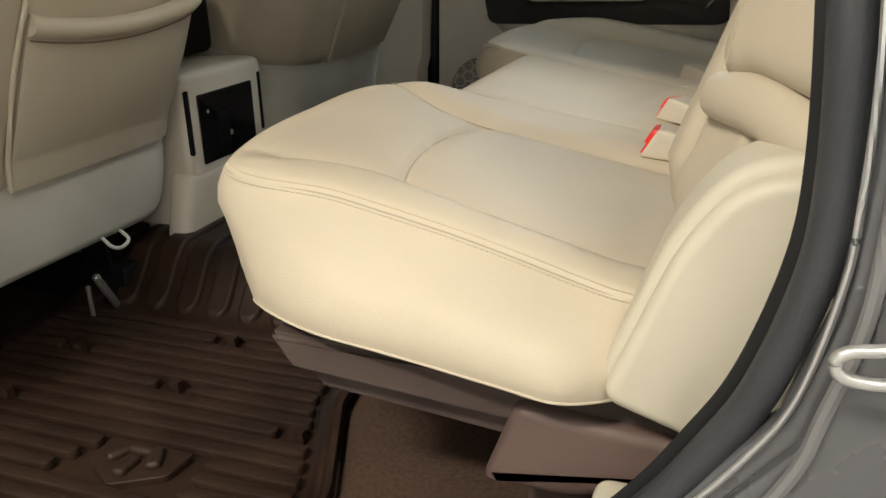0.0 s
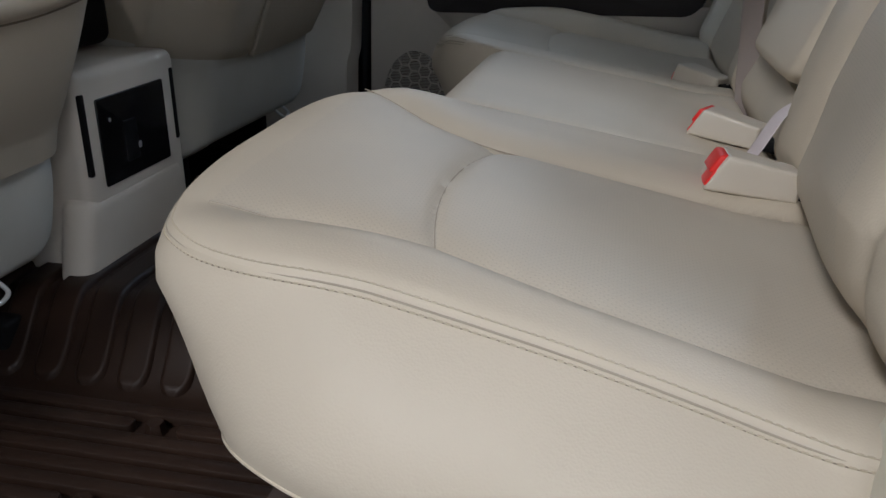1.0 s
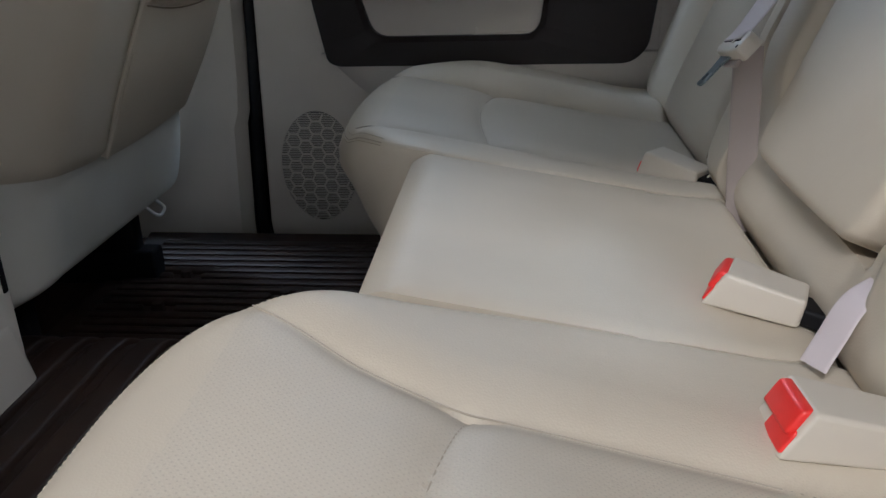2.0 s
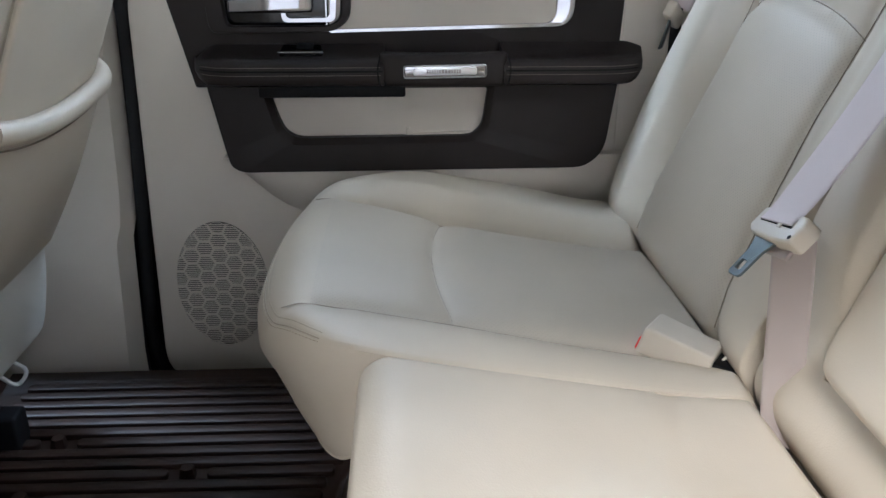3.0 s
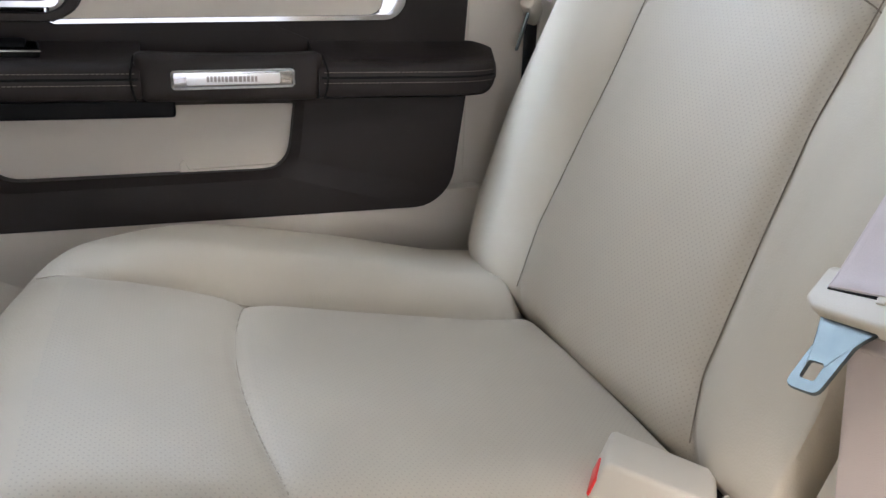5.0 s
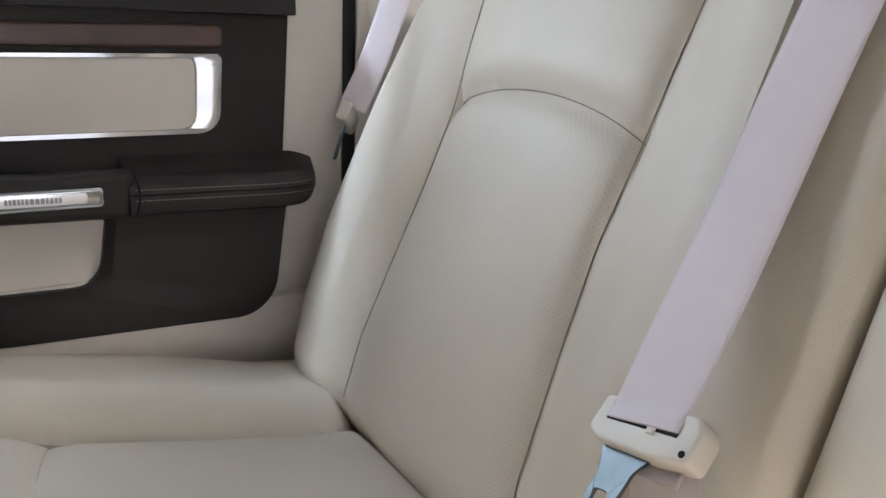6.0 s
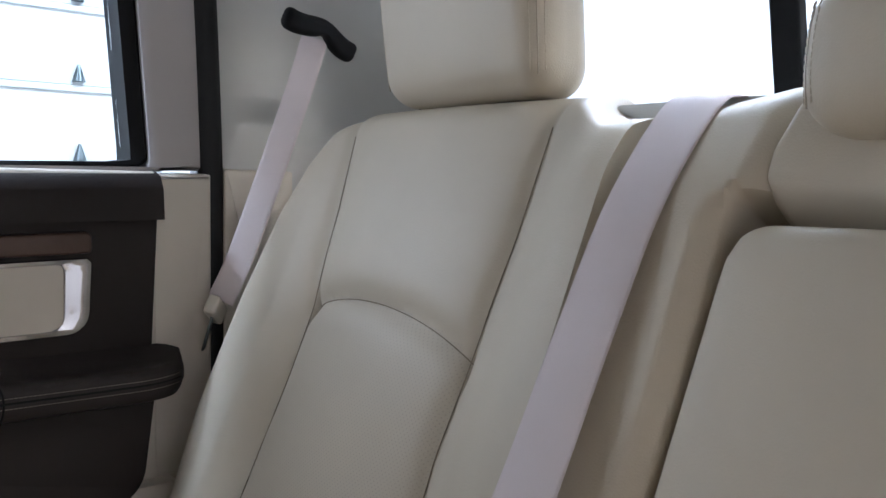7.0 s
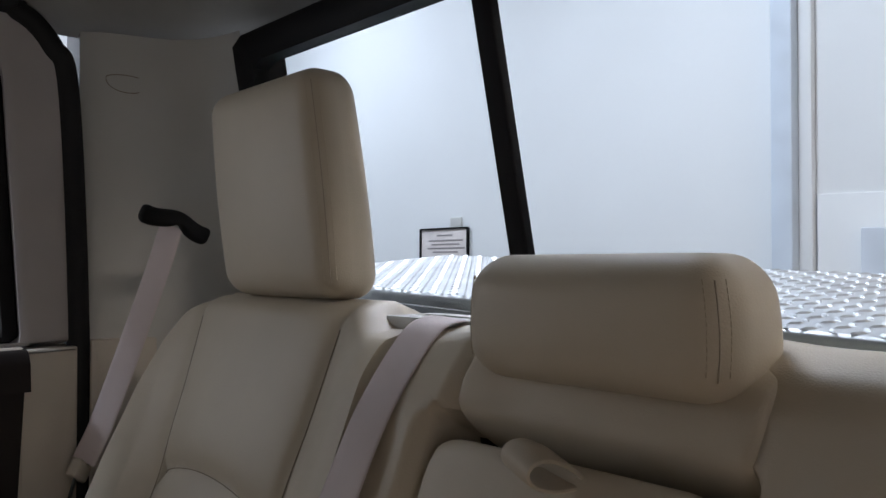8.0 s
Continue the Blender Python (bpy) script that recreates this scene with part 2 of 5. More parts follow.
def tube(pts, r, sides=8, flat=None, up=(0, 0, 1), closed=False):
    """A tube, or with flat=(half width, half thickness) a band, along points."""
    bm = bmesh.new()
    rows, n = [], len(pts)
    for i, p in enumerate(pts):
        t = (pts[(i + 1) % n] - pts[i - 1]) if closed or 0 < i < n - 1 else (pts[1] - pts[0] if i == 0 else pts[-1] - pts[-2])
        t = t.normalized()
        a = Vector(up[i] if isinstance(up, list) else up)
        a = a - t * a.dot(t)
        if a.length < 1e-5:
            a = t.orthogonal()
        a.normalize()
        b = t.cross(a)
        ring = []
        for k in range(sides):
            w = 2 * math.pi * k / sides
            if flat:
                c, s = math.cos(w), math.sin(w)
                c, s = math.copysign(abs(c) ** 0.35, c), math.copysign(abs(s) ** 0.5, s)
                q = p + b * flat[0] * c + a * flat[1] * s
            else:
                q = p + (b * math.cos(w) + a * math.sin(w)) * (r(i / (n - 1)) if callable(r) else r)
            ring.append(bm.verts.new(q))
        rows.append(ring)
    for i in range(n if closed else n - 1):
        a, b = rows[i], rows[(i + 1) % n]
        for k in range(sides):
            bm.faces.new((a[k], a[(k + 1) % sides], b[(k + 1) % sides], b[k]))
    if not closed:
        bm.faces.new(rows[0])
        bm.faces.new(list(reversed(rows[-1])))
    return bm


def stitches(pts, step, r, ups=None, lift=0.0):
    """Short threads one after another along a dense line."""
    bm = bmesh.new()
    d, k = 0.0, 0
    for a, b in zip(pts, pts[1:]):
        d += (b - a).length
        if d >= step:
            d = 0
            t = (b - a).normalized()
            u = t.orthogonal().normalized()
            w = t.cross(u)
            c = b + Vector((0, 0, lift))
            vs = []
            for e, rad in ((-0.42, 0.3), (-0.25, 1), (0.25, 1), (0.42, 0.3)):
                vs.append([bm.verts.new(c + t * step * e + (u * math.cos(q) + w * math.sin(q)) * r * rad) for q in (0, 1.57, 3.14, 4.71)])
            for x, y in zip(vs, vs[1:]):
                for i in range(4):
                    bm.faces.new((x[i], x[(i + 1) % 4], y[(i + 1) % 4], y[i]))
            bm.faces.new(vs[0])
            bm.faces.new(list(reversed(vs[-1])))
    return bm


def sheet(fn, us, vs):
    """A bmesh from fn(u, v); returns it with its vertex rows."""
    bm = bmesh.new()
    rows = [[bm.verts.new(fn(u, v)) for v in vs] for u in us]
    for a, b in zip(rows, rows[1:]):
        for k in range(len(vs) - 1):
            bm.faces.new((a[k], a[k + 1], b[k + 1], b[k]))
    return bm, rows


def skirt(bm, rows, offsets):
    """Hangs rings of points from a sheet's border; offsets: functions from a border point to a lower one. Closes the bottom."""
    border = rows[0] + [r[-1] for r in rows[1:]] + list(reversed(rows[-1][:-1])) + [r[0] for r in reversed(rows[1:-1])]
    top = [v.co.copy() for v in border]
    last, n = border, len(border)
    for f in offsets:
        ring = [bm.verts.new(f(p)) for p in top]
        for k in range(n):
            bm.faces.new((last[k], last[(k + 1) % n], ring[(k + 1) % n], ring[k]))
        last = ring
    bm.faces.new(last)
    return top


def spread(n, edge=0.6):
    """-1 to 1, closer together towards both ends."""
    t = np.linspace(-1, 1, n)
    return [float(v) for v in (1 - edge) * t + edge * np.sin(t * math.pi / 2)]


def bell(d, w):
    return math.exp(-(d / w) ** 2)


def step01(a, b, x):
    t = max(0.0, min(1.0, (x - a) / (b - a)))
    return t * t * (3 - 2 * t)


def interp(x, xs, ys):
    return float(np.interp(x, xs, ys))


MID = 0.79  # the bench's middle, across the cab


# ---- rear bench: seat cushions ----
OUT_SEAM = ([-0.40, -0.376, -0.349, -0.30, -0.262, -0.19, -0.10, -0.02, 0.12], [1.392, 1.402, 1.411, 1.412, 1.403, 1.378, 1.374, 1.374, 1.372])
IN_SEAM = ([-0.40, -0.373, -0.356, -0.30, -0.2, -0.1, 0.0, 0.12], [1.050, 1.054, 1.061, 1.067, 1.062, 1.053, 1.050, 1.046])
FAR_EDGE = [(0.125, 1.53), (0.03, 1.528), (-0.05, 1.530), (-0.13, 1.531), (-0.20, 1.530), (-0.27, 1.523), (-0.335, 1.492), (-0.378, 1.432), (-0.402, 1.335), (-0.407, 1.225),
            (-0.399, 1.12), (-0.376, 1.045), (-0.335, 0.997), (-0.28, 0.972), (-0.15, 0.967), (0.0, 0.968), (0.125, 0.97)]
NEAR_EDGE = [(0.125, 1.53), (0.03, 1.525), (-0.05, 1.512), (-0.13, 1.500), (-0.20, 1.492), (-0.28, 1.484), (-0.335, 1.455), (-0.372, 1.40), (-0.398, 1.31), (-0.408, 1.22),
             (-0.404, 1.14), (-0.380, 1.075), (-0.340, 1.035), (-0.28, 1.012), (-0.15, 1.000), (0.0, 0.998), (0.125, 1.0)]


FAR_SEAMS = (OUT_SEAM, IN_SEAM, (1.218, 0.158, -0.217))
# the near seat's seams, as seen mirrored to the far side
NEAR_SEAMS = (([-0.40, -0.37, -0.275, -0.19, -0.10, 0.01, 0.12], [1.405, 1.400, 1.387, 1.392, 1.418, 1.435, 1.44]),
              ([-0.40, -0.36, -0.31, -0.27, -0.20, -0.087, 0.066, 0.12], [1.03, 1.047, 1.069, 1.090, 1.117, 1.129, 1.145, 1.15]),
              (1.255, 0.135, -0.215))


def cross_seam(y, seams):
    mid, half, front = seams[2]
    t = (y - mid) / half
    return front + 0.020 * t * t


def cushion_top(x, y, seams=FAR_SEAMS):
    """Height of an outer seat's upper side, far seat."""
    z = 0.322 - 0.175 * (x + 0.2) + 0.09 * max(0.0, x - 0.02)
    z -= (0.45 if seams is NEAR_SEAMS else 0.6) * max(0.0, -0.335 - x) ** 2 / 0.1
    yo, yi = interp(x, *seams[0]), interp(x, *seams[1])
    z += 0.027 * step01(yo - 0.01, yo + 0.06, y) * (0.15 + 0.85 * step01(-0.38, -0.20, x)) * (1 - 0.25 * step01(-0.12, 0.08, x)) + 0.008 * step01(yi + 0.01, yi - 0.05, y)
    if seams is NEAR_SEAMS:
        z += 0.009 * step01(1.22, 1.03, y) * step01(-0.22, -0.34, x)
    z -= (0.022 if seams is NEAR_SEAMS else 0.042) * step01(0.074, 0.104, x)
    fade = step01(-0.37, -0.24, x) if seams is NEAR_SEAMS else step01(-0.385, -0.31, x)
    z -= fade * ((0.0045 if seams is NEAR_SEAMS else 0.0075) * bell(y - yo, 0.008) + 0.0030 * bell(y - yi, 0.008))
    z -= fade * (0.007 * bell(y - yo, 0.020) + 0.003 * bell(y - yi, 0.016))
    if yi < y < yo:
        z -= 0.003 * bell(x - cross_seam(y, seams), 0.004) + 0.004 * bell(x - cross_seam(y, seams), 0.018)
        z += 0.006 * (1 - ((y - (yi + yo) / 2) / ((yo - yi) / 2)) ** 2)
    return z


def outer_cushion(name, mirror, label):
    seat = thing(name, label, "car seat", (-0.15, MID + (-0.49 if mirror else 0.49), 0.0), "rear bench cushions")
    cx, cy = -0.12, 1.25
    seams = NEAR_SEAMS if mirror else FAR_SEAMS

    def side(y):
        return 2 * MID - y if mirror else y

    curve = smooth_line([(x, y, 0) for x, y in (NEAR_EDGE if mirror else FAR_EDGE)], 300)
    back = [curve[-1].lerp(curve[0], k / 40) for k in range(1, 40)]
    rim = curve + back
    n = len(rim)
    flare = [step01(1.30, 1.47, p.y) * (0.2 + 0.8 * step01(-0.37, -0.19, p.x)) * step01(0.09, -0.02, p.x) for p in rim]
    front = [step01(-0.26, -0.385, p.x) for p in rim]

    def top(p, r):
        x, y = cx + (p.x - cx) * r, cy + (p.y - cy) * r
        e = (1 - r) * math.hypot(p.x - cx, p.y - cy)
        if p.x > 0.12:
            e = 0.2
        soft = 1 - 0.8 * step01(1.08, 1.0, p.y) * step01(-0.36, -0.28, p.x)
        z = cushion_top(x, y, seams) - soft * (0.008 * max(0.0, 1 - e / 0.035) ** 2.2 + 0.003 * max(0.0, 1 - e / 0.010) ** 2)
        return Vector((x, y, z))

    def low(i, k):
        """A point of the side under the rim; k: 0 at the rim, 1 at the hem."""
        p = top(rim[i], 1.0)
        hem = (0.234 if mirror else 0.230) - 0.055 * (p.x + 0.05) - 0.022 * front[i] - 0.02 * (1 - flare[i]) * front[i] - (0 if mirror else 0.022 * front[i])
        out = 0.064 * math.sin(min(1.0, k * 1.15) * math.pi / 2) - 0.003 * max(0, k - 0.85) / 0.15
        rec = -0.012 * math.sin(min(1, k * 2.2) * math.pi) * (k < 0.46) + 0.050 * max(0, k - 0.30) ** 1.5 * 1.35
        return Vector((p.x + rec * front[i], p.y + out * flare[i] - 0.004 * (1 - flare[i]) * (1 - front[i]), p.z + (hem - p.z) * k))

    bm = bmesh.new()
    rs = [1 - 0.30 * (k / 40) ** 1.3 for k in range(41)] + [0.70 - 0.70 * k / 45 for k in range(1, 45)]
    put = lambda v: bm.verts.new((v.x, side(v.y), v.z))  # noqa: E731
    rings = [[put(top(p, r)) for p in rim] for r in rs]
    mid_v = put(top(rim[0], 0.0))
    for a, b in zip(rings, rings[1:]):
        for i in range(n):
            f = bm.faces.new((a[i], a[(i + 1) % n], b[(i + 1) % n], b[i]))
            c = (a[i].co + b[(i + 1) % n].co) / 2
            y = side(c.y)
            if interp(c.x, *seams[1]) < y < interp(c.x, *seams[0]) and c.x > -0.345:
                f.material_index = 1
    for i in range(n):
        f = bm.faces.new((rings[-1][i], rings[-1][(i + 1) % n], mid_v))
        f.material_index = 1
    last = rings[0]
    for k in (0.03, 0.08, 0.16, 0.28, 0.42, 0.56, 0.70, 0.82, 0.92, 0.98, 1.0):
        ring = [put(low(i, k)) for i in range(n)]
        for i in range(n):
            bm.faces.new((last[i], last[(i + 1) % n], ring[(i + 1) % n], ring[i]))
        last = ring
    ring = []
    for i in range(n):
        v = low(i, 1.0)
        ring.append(put(Vector((cx + (v.x - cx) * 0.86, cy + (v.y - cy) * 0.80, v.z + 0.012))))
    for i in range(n):
        bm.faces.new((last[i], last[(i + 1) % n], ring[(i + 1) % n], ring[i]))
    bm.faces.new(ring)
    part("cushion", bm, [LEATHER, INSERT], seat)

    def rim_line(k, r=1.0, m=1500, first=14, end=230):
        pts = []
        for i in range(first, end, 3):
            v = low(i, k) if k > 0 else top(rim[i], r)
            pts.append(Vector((v.x, side(v.y), v.z)))
        return smooth_line(pts, m)

    part("seam", tube(rim_line(0.012, m=500), 0.0007, 5), SEAM_SOFT, seat, "line of the stitched edge seam")
    part("stitching", stitches(rim_line(0.0, 0.989), 0.0046, 0.0007), THREAD, seat, "upper row of cream edge stitches", kind="stuff")
    part("stitching", stitches(rim_line(0.035), 0.0046, 0.0008), THREAD, seat, "lower row of cream edge stitches", kind="stuff")
    # a darker line paints the shade of the needle holes between stitches
    for k, r, mat in ((0.0, 0.989, SEAM_SOFT), (0.035, 1.0, SEAM)):
        part("stitch_shade", tube([p - Vector((0, 0, 0.0004)) for p in rim_line(k, r, m=500)], 0.0005, 5), mat, seat, "dark line that puts shade between the stitches")
    part("hem", tube(rim_line(0.985, m=300, first=16, end=250), 0.0012, 8), LEATHER, seat, "pale hem along the lower edge")
    for xs, ys in seams[:2]:
        pts = []
        for x in np.linspace(-0.345 if mirror else -0.372, 0.10, 90):
            y = interp(x, xs, ys)
            pts.append(Vector((x, side(y), cushion_top(x, y, seams) + 0.0001)))
        part("seam", tube(smooth_line(pts[::3], 150), 0.0007, 5), SEAM_SOFT, seat, "line of the upper seam")
    half = seams[2][1]
    pts = []
    for y in np.linspace(seams[2][0] - half, seams[2][0] + half, 60):
        x = cross_seam(y, seams)
        pts.append(Vector((x, side(y), cushion_top(x, y, seams) + 0.0003)))
    part("seam", tube(pts, 0.0006, 5), SEAM_SOFT, seat, "curved cross seam")
    return seat


outer_cushion("rear_seat_cushion", True, "cream leather rear seat cushion, perforated centre, over brown carpet")
outer_cushion("rear_seat_cushion", False, "cream leather rear seat cushion, perforated centre, beside the door")


def middle_cushion():
    seat = thing("middle_seat_cushion", "flat plain cream leather middle cushion between the outer seats", "car seat", (-0.1, MID, 0), "rear bench cushions")
    xf, xr, lo, hi = -0.288, 0.125, 0.592, 0.966

    def top(u, v):
        x = xf + (xr - xf) * (u + 1) / 2
        y = lo + (hi - lo) * (v + 1) / 2
        r = 0.03
        t = max(0.0, min(1.0, (x - xf) / r))
        pull = 0.012 * (1 - math.sqrt(max(0, 1 - (1 - t) ** 2)))
        y = y + (pull if v < 0 else -pull) * abs(v)
        e = min(0.022 + min(y - lo, hi - y), x - xf)
        z = 0.341 - 0.175 * (x + 0.28) + 0.09 * max(0.0, x - 0.02) - 0.042 * step01(0.070, 0.104, x) - 0.016 * max(0.0, 1 - max(e, 0) / 0.04) ** 2.2
        z += 0.004 * math.sin((x + 0.3) * 9) * (1 - v * v) - 0.005 * bell(x + 0.035 - 0.03 * v, 0.012) * 0.4
        return (x, y, z)

    bm, rows = sheet(top, spread(70, 0.6), spread(70, 0.7))

    def down(k, out):
        return lambda p: Vector((p.x - (out if p.x < -0.25 else 0), p.y, p.z + (0.19 - p.z) * k))

    skirt(bm, rows, [down(0.06, 0.003), down(0.2, 0.006), down(0.5, 0.006), down(0.8, 0.0), down(1.0, -0.02)])
    part("cushion", bm, LEATHER, seat)


middle_cushion()


# ---- rear bench: backrests ----
def back_x(z):
    return 0.117 + (z - 0.3) * 0.4


FWD = Vector((-0.93, 0, 0.37))


def on_back(y, z, d):
    return Vector((back_x(z), y, z - 0.0167)) + FWD * d


OUTB = ([0.25, 0.307, 0.361, 0.449, 0.532, 0.602, 0.66, 0.71, 0.813, 0.84], [1.385, 1.394, 1.404, 1.398, 1.391, 1.391, 1.405, 1.413, 1.438, 1.442])
INB = ([0.25, 0.291, 0.34, 0.394, 0.459, 0.52, 0.593, 0.656, 0.70, 0.84], [1.062, 1.078, 1.099, 1.104, 1.109, 1.112, 1.106, 1.104, 1.100, 1.100])


def arch(y):
    t = (y - 1.2485) / 0.1415
    return 0.5985 + 0.0248 * max(0.0, 1 - t * t) ** 0.8 + 0.0050 * t


def outer_relief(y, z):
    """Depth of the outer seats' backrest, far seat, over its rest plane."""
    yo, yi = interp(z, *OUTB), interp(z, *INB)
    d = 0.018 * step01(yo, yo + 0.06, y) * step01(0.95, 0.45, z) + 0.007 * step01(yi, yi - 0.05, y)
    d -= 0.0045 * bell(y - yo, 0.008) + 0.0045 * bell(y - yi, 0.008) + 0.004 * bell(y - yo, 0.02) + 0.003 * bell(y - yi, 0.02)
    if yi < y < yo:
        a = arch(y)
        d += 0.010 * (1 - ((y - (yi + yo) / 2) / ((yo - yi) / 2)) ** 2)
        d -= 0.0045 * bell(z - a, 0.008) + 0.006 * bell(z - a, 0.018)
    return d


def backrest_panel(name, parent, lo, hi, z0, z1, relief, deep=0.045, insert=None, seg=(110, 130), round_top=0.045, round_low=0.055, in_gap=None, edge=(0.05, 0.05), drop=lambda y: 0.0):
    """A padded panel facing forward; lo, hi: its sides as functions of height."""
    def fn(u, v):
        z = z0 + (z1 - z0) * (u + 1) / 2
        a, b = lo(z), hi(z)
        y = a + (b - a) * (v + 1) / 2
        top = z1 - drop(y)
        z = z0 + (top - z0) * (u + 1) / 2
        ey, ez = min(y - a, b - y), min(z - z0, top - z)
        er = edge[0] if y - a < b - y else edge[1]
        d = deep - deep * max(0.0, 1 - max(ey, 0) / er) ** 2.4 - deep * max(0.0, 1 - max(ez, 0) / (round_top if ez < z - z0 else round_low)) ** 2.4
        return on_back(y, z, max(d, 0.0) + relief(y, z) * min(1, ey / min(0.03, er)) * min(1, ez / 0.03))

    bm, rows = sheet(fn, spread(seg[0], 0.6), spread(seg[1], 0.7))
    if insert:
        for f in bm.faces:
            if insert(f.calc_center_median()):
                f.material_index = 1
    # faces deep in a gap are painted dark, as its shade
    if in_gap:
        for f in bm.faces:
            if in_gap(f.calc_center_median()):
                f.material_index = 2
    skirt(bm, rows, [lambda p: p - FWD * 0.02, lambda p: p - FWD * 0.07])
    return part(name, bm, [LEATHER, INSERT_B, GAP_SHADE], parent)


def seam_on(parent, pts, relief, deep, side=lambda y: y, r=0.0006):
    line = [on_back(side(y), z, deep + relief(y, z) + 0.0012) for y, z in pts]
    return part("seam", tube(smooth_line(line, max(30, 3 * len(line))), r, 5), SEAM, parent, "dark stitched seam")


def outer_seams(parent, side):
    zs = np.linspace(0.30, 0.80, 24)
    seam_on(parent, [(interp(z, *OUTB), z) for z in zs], outer_relief, 0.045, side)
    seam_on(parent, [(interp(z, *INB), z) for z in zs], outer_relief, 0.045, side)
    seam_on(parent, [(y, arch(y)) for y in np.linspace(1.108, 1.389, 40)], outer_relief, 0.045, side)


def is_insert(c, side):
    y = side(c.y)
    return interp(c.z, *INB) < y < interp(c.z, *OUTB) and c.z < arch(y) and y < 1.41


BACK_EDGE = ([0.24, 0.30, 0.36, 0.45, 0.6, 0.7, 0.76, 0.80, 0.83, 0.85], [1.49, 1.530, 1.558, 1.572, 1.572, 1.562, 1.541, 1.511, 1.470, 1.43])


def far_relief(y, z):
    return outer_relief(y, z) + 0.021 * step01(1.075, 1.01, y) * step01(0.36, 0.46, z) * step01(0.83, 0.74, z)


far_back = thing("folding_rear_seat", "cream leather rear seat backrest with an arched perforated panel", "car seat", (0.2, 1.27, 0.25), "rear backrests")
backrest_panel("back_pad", far_back, lambda z: 0.985, lambda z: interp(z, *BACK_EDGE),
               0.266, 0.845, far_relief, insert=lambda c: is_insert(c, lambda y: y), edge=(0.007, 0.05), drop=lambda y: 0.024 * step01(1.075, 1.02, y))
outer_seams(far_back, lambda y: y)

wide_back = thing("folding_rear_seat", "wide cream leather backrest with a fold-down middle armrest", "car seat", (0.2, 0.5, 0.25), "rear backrests")


# the near seat's backrest is plumped forward in its lower half
BULGE_LOW = ([0.25, 0.29, 0.34, 0.46, 0.55, 0.70, 0.78], [0.1, 0.4, 0.9, 1.0, 0.7, 0.2, 0.0])
BULGE_HIGH = ([0.25, 0.30, 0.34, 0.38, 0.43, 0.50, 0.60, 0.70, 0.78], [0.0, 0.15, 0.45, 0.8, 1.0, 1.0, 0.7, 0.3, 0.0])


def bulge(y, z):
    return 0.058 * bell(y - 0.190, 0.050 if y < 0.190 else 0.16) * interp(z, *BULGE_LOW) + 0.026 * step01(0.22, 0.48, y) * step01(0.594, 0.560, y) * interp(z, *BULGE_HIGH)


def wide_relief(y, z):
    if y < 0.595:
        return outer_relief(2 * MID - y, z) + bulge(y, z)
    high = step01(0.725, 0.745, z)
    d = 0.030 * step01(0.868 - 0.024 * high, 0.905 - 0.020 * high, y) * step01(0.36, 0.46, z) * step01(0.86, 0.72, z) + 0.007 * step01(0.640, 0.597, y)
    d -= 0.05 * step01(0.606, 0.616, y) * step01(0.888, 0.882, y) * step01(0.742, 0.730, z) * step01(0.350, 0.358, z)
    return d


backrest_panel("back_pad", wide_back, lambda z: 2 * MID - interp(z, *BACK_EDGE) + 0.055 * step01(0.76, 0.62, z), lambda z: 0.978,
               0.266, 0.845, wide_relief, insert=lambda c: 0.215 < c.y < 0.59 and is_insert(c, lambda y: 2 * MID - y), seg=(120, 420),
               drop=lambda y: 0.015 * step01(0.76, 0.58, y) + 0.018 * step01(0.83, 0.96, y), edge=(0.04, 0.007), in_gap=lambda c: 0.613 < c.y < 0.884 and 0.354 < c.z < 0.716)
outer_seams(wide_back, lambda y: 2 * MID - y)


part("bolster_roll", move(rbox((0.175, 0.066, 0.036), 0.0175, 7, 12, lambda a, b, c: (a, b + 0.10 * max(0.0, -0.04 - a), c * (1 + 0.15 * math.cos(a * 20)) + 0.010 * step01(-0.10, -0.02, a) - 0.10 * max(0.0, a))), Matrix.Translation((0.127, 0.095, 0.411)) @ Matrix.Rotation(radians(-59), 4, "Z") @ Matrix.Rotation(radians(6), 4, "Y")), LEATHER, wide_back, "rolled leather end of the side bolster")
part("side_bolster", move(rbox((0.155, 0.062, 0.270), 0.024, 7, 12, lambda a, b, c: (a, b - 0.004 * math.cos(a * 15), c - 0.014 * step01(-0.02, -0.08, a) * step01(-0.08, -0.13, c))), Matrix.Translation((0.162, 0.097, 0.566)) @ Matrix.Rotation(radians(12), 4, "Y") @ Matrix.Rotation(radians(-59), 4, "Z")), LEATHER, wide_back, "padded leather side of the backrest")
edge_line = [Vector((0.078 + 0.21 * (z - 0.44), 0.124, z)) for z in np.linspace(0.436, 0.62, 40)]
part("stitching", stitches(smooth_line(edge_line, 700), 0.0075, 0.0006), THREAD, wide_back, "large stitches along the side bolster", kind="stuff")


def back_block(width, height, deep, r, y, z, d, warp=None):
    """A padded block lying on the backrest's plane."""
    bm = rbox((width, height, deep), r, 7, 28, warp)
    for v in bm.verts:
        a, b, c = v.co
        v.co = on_back(y + a, z + b, d + c)
    return bm


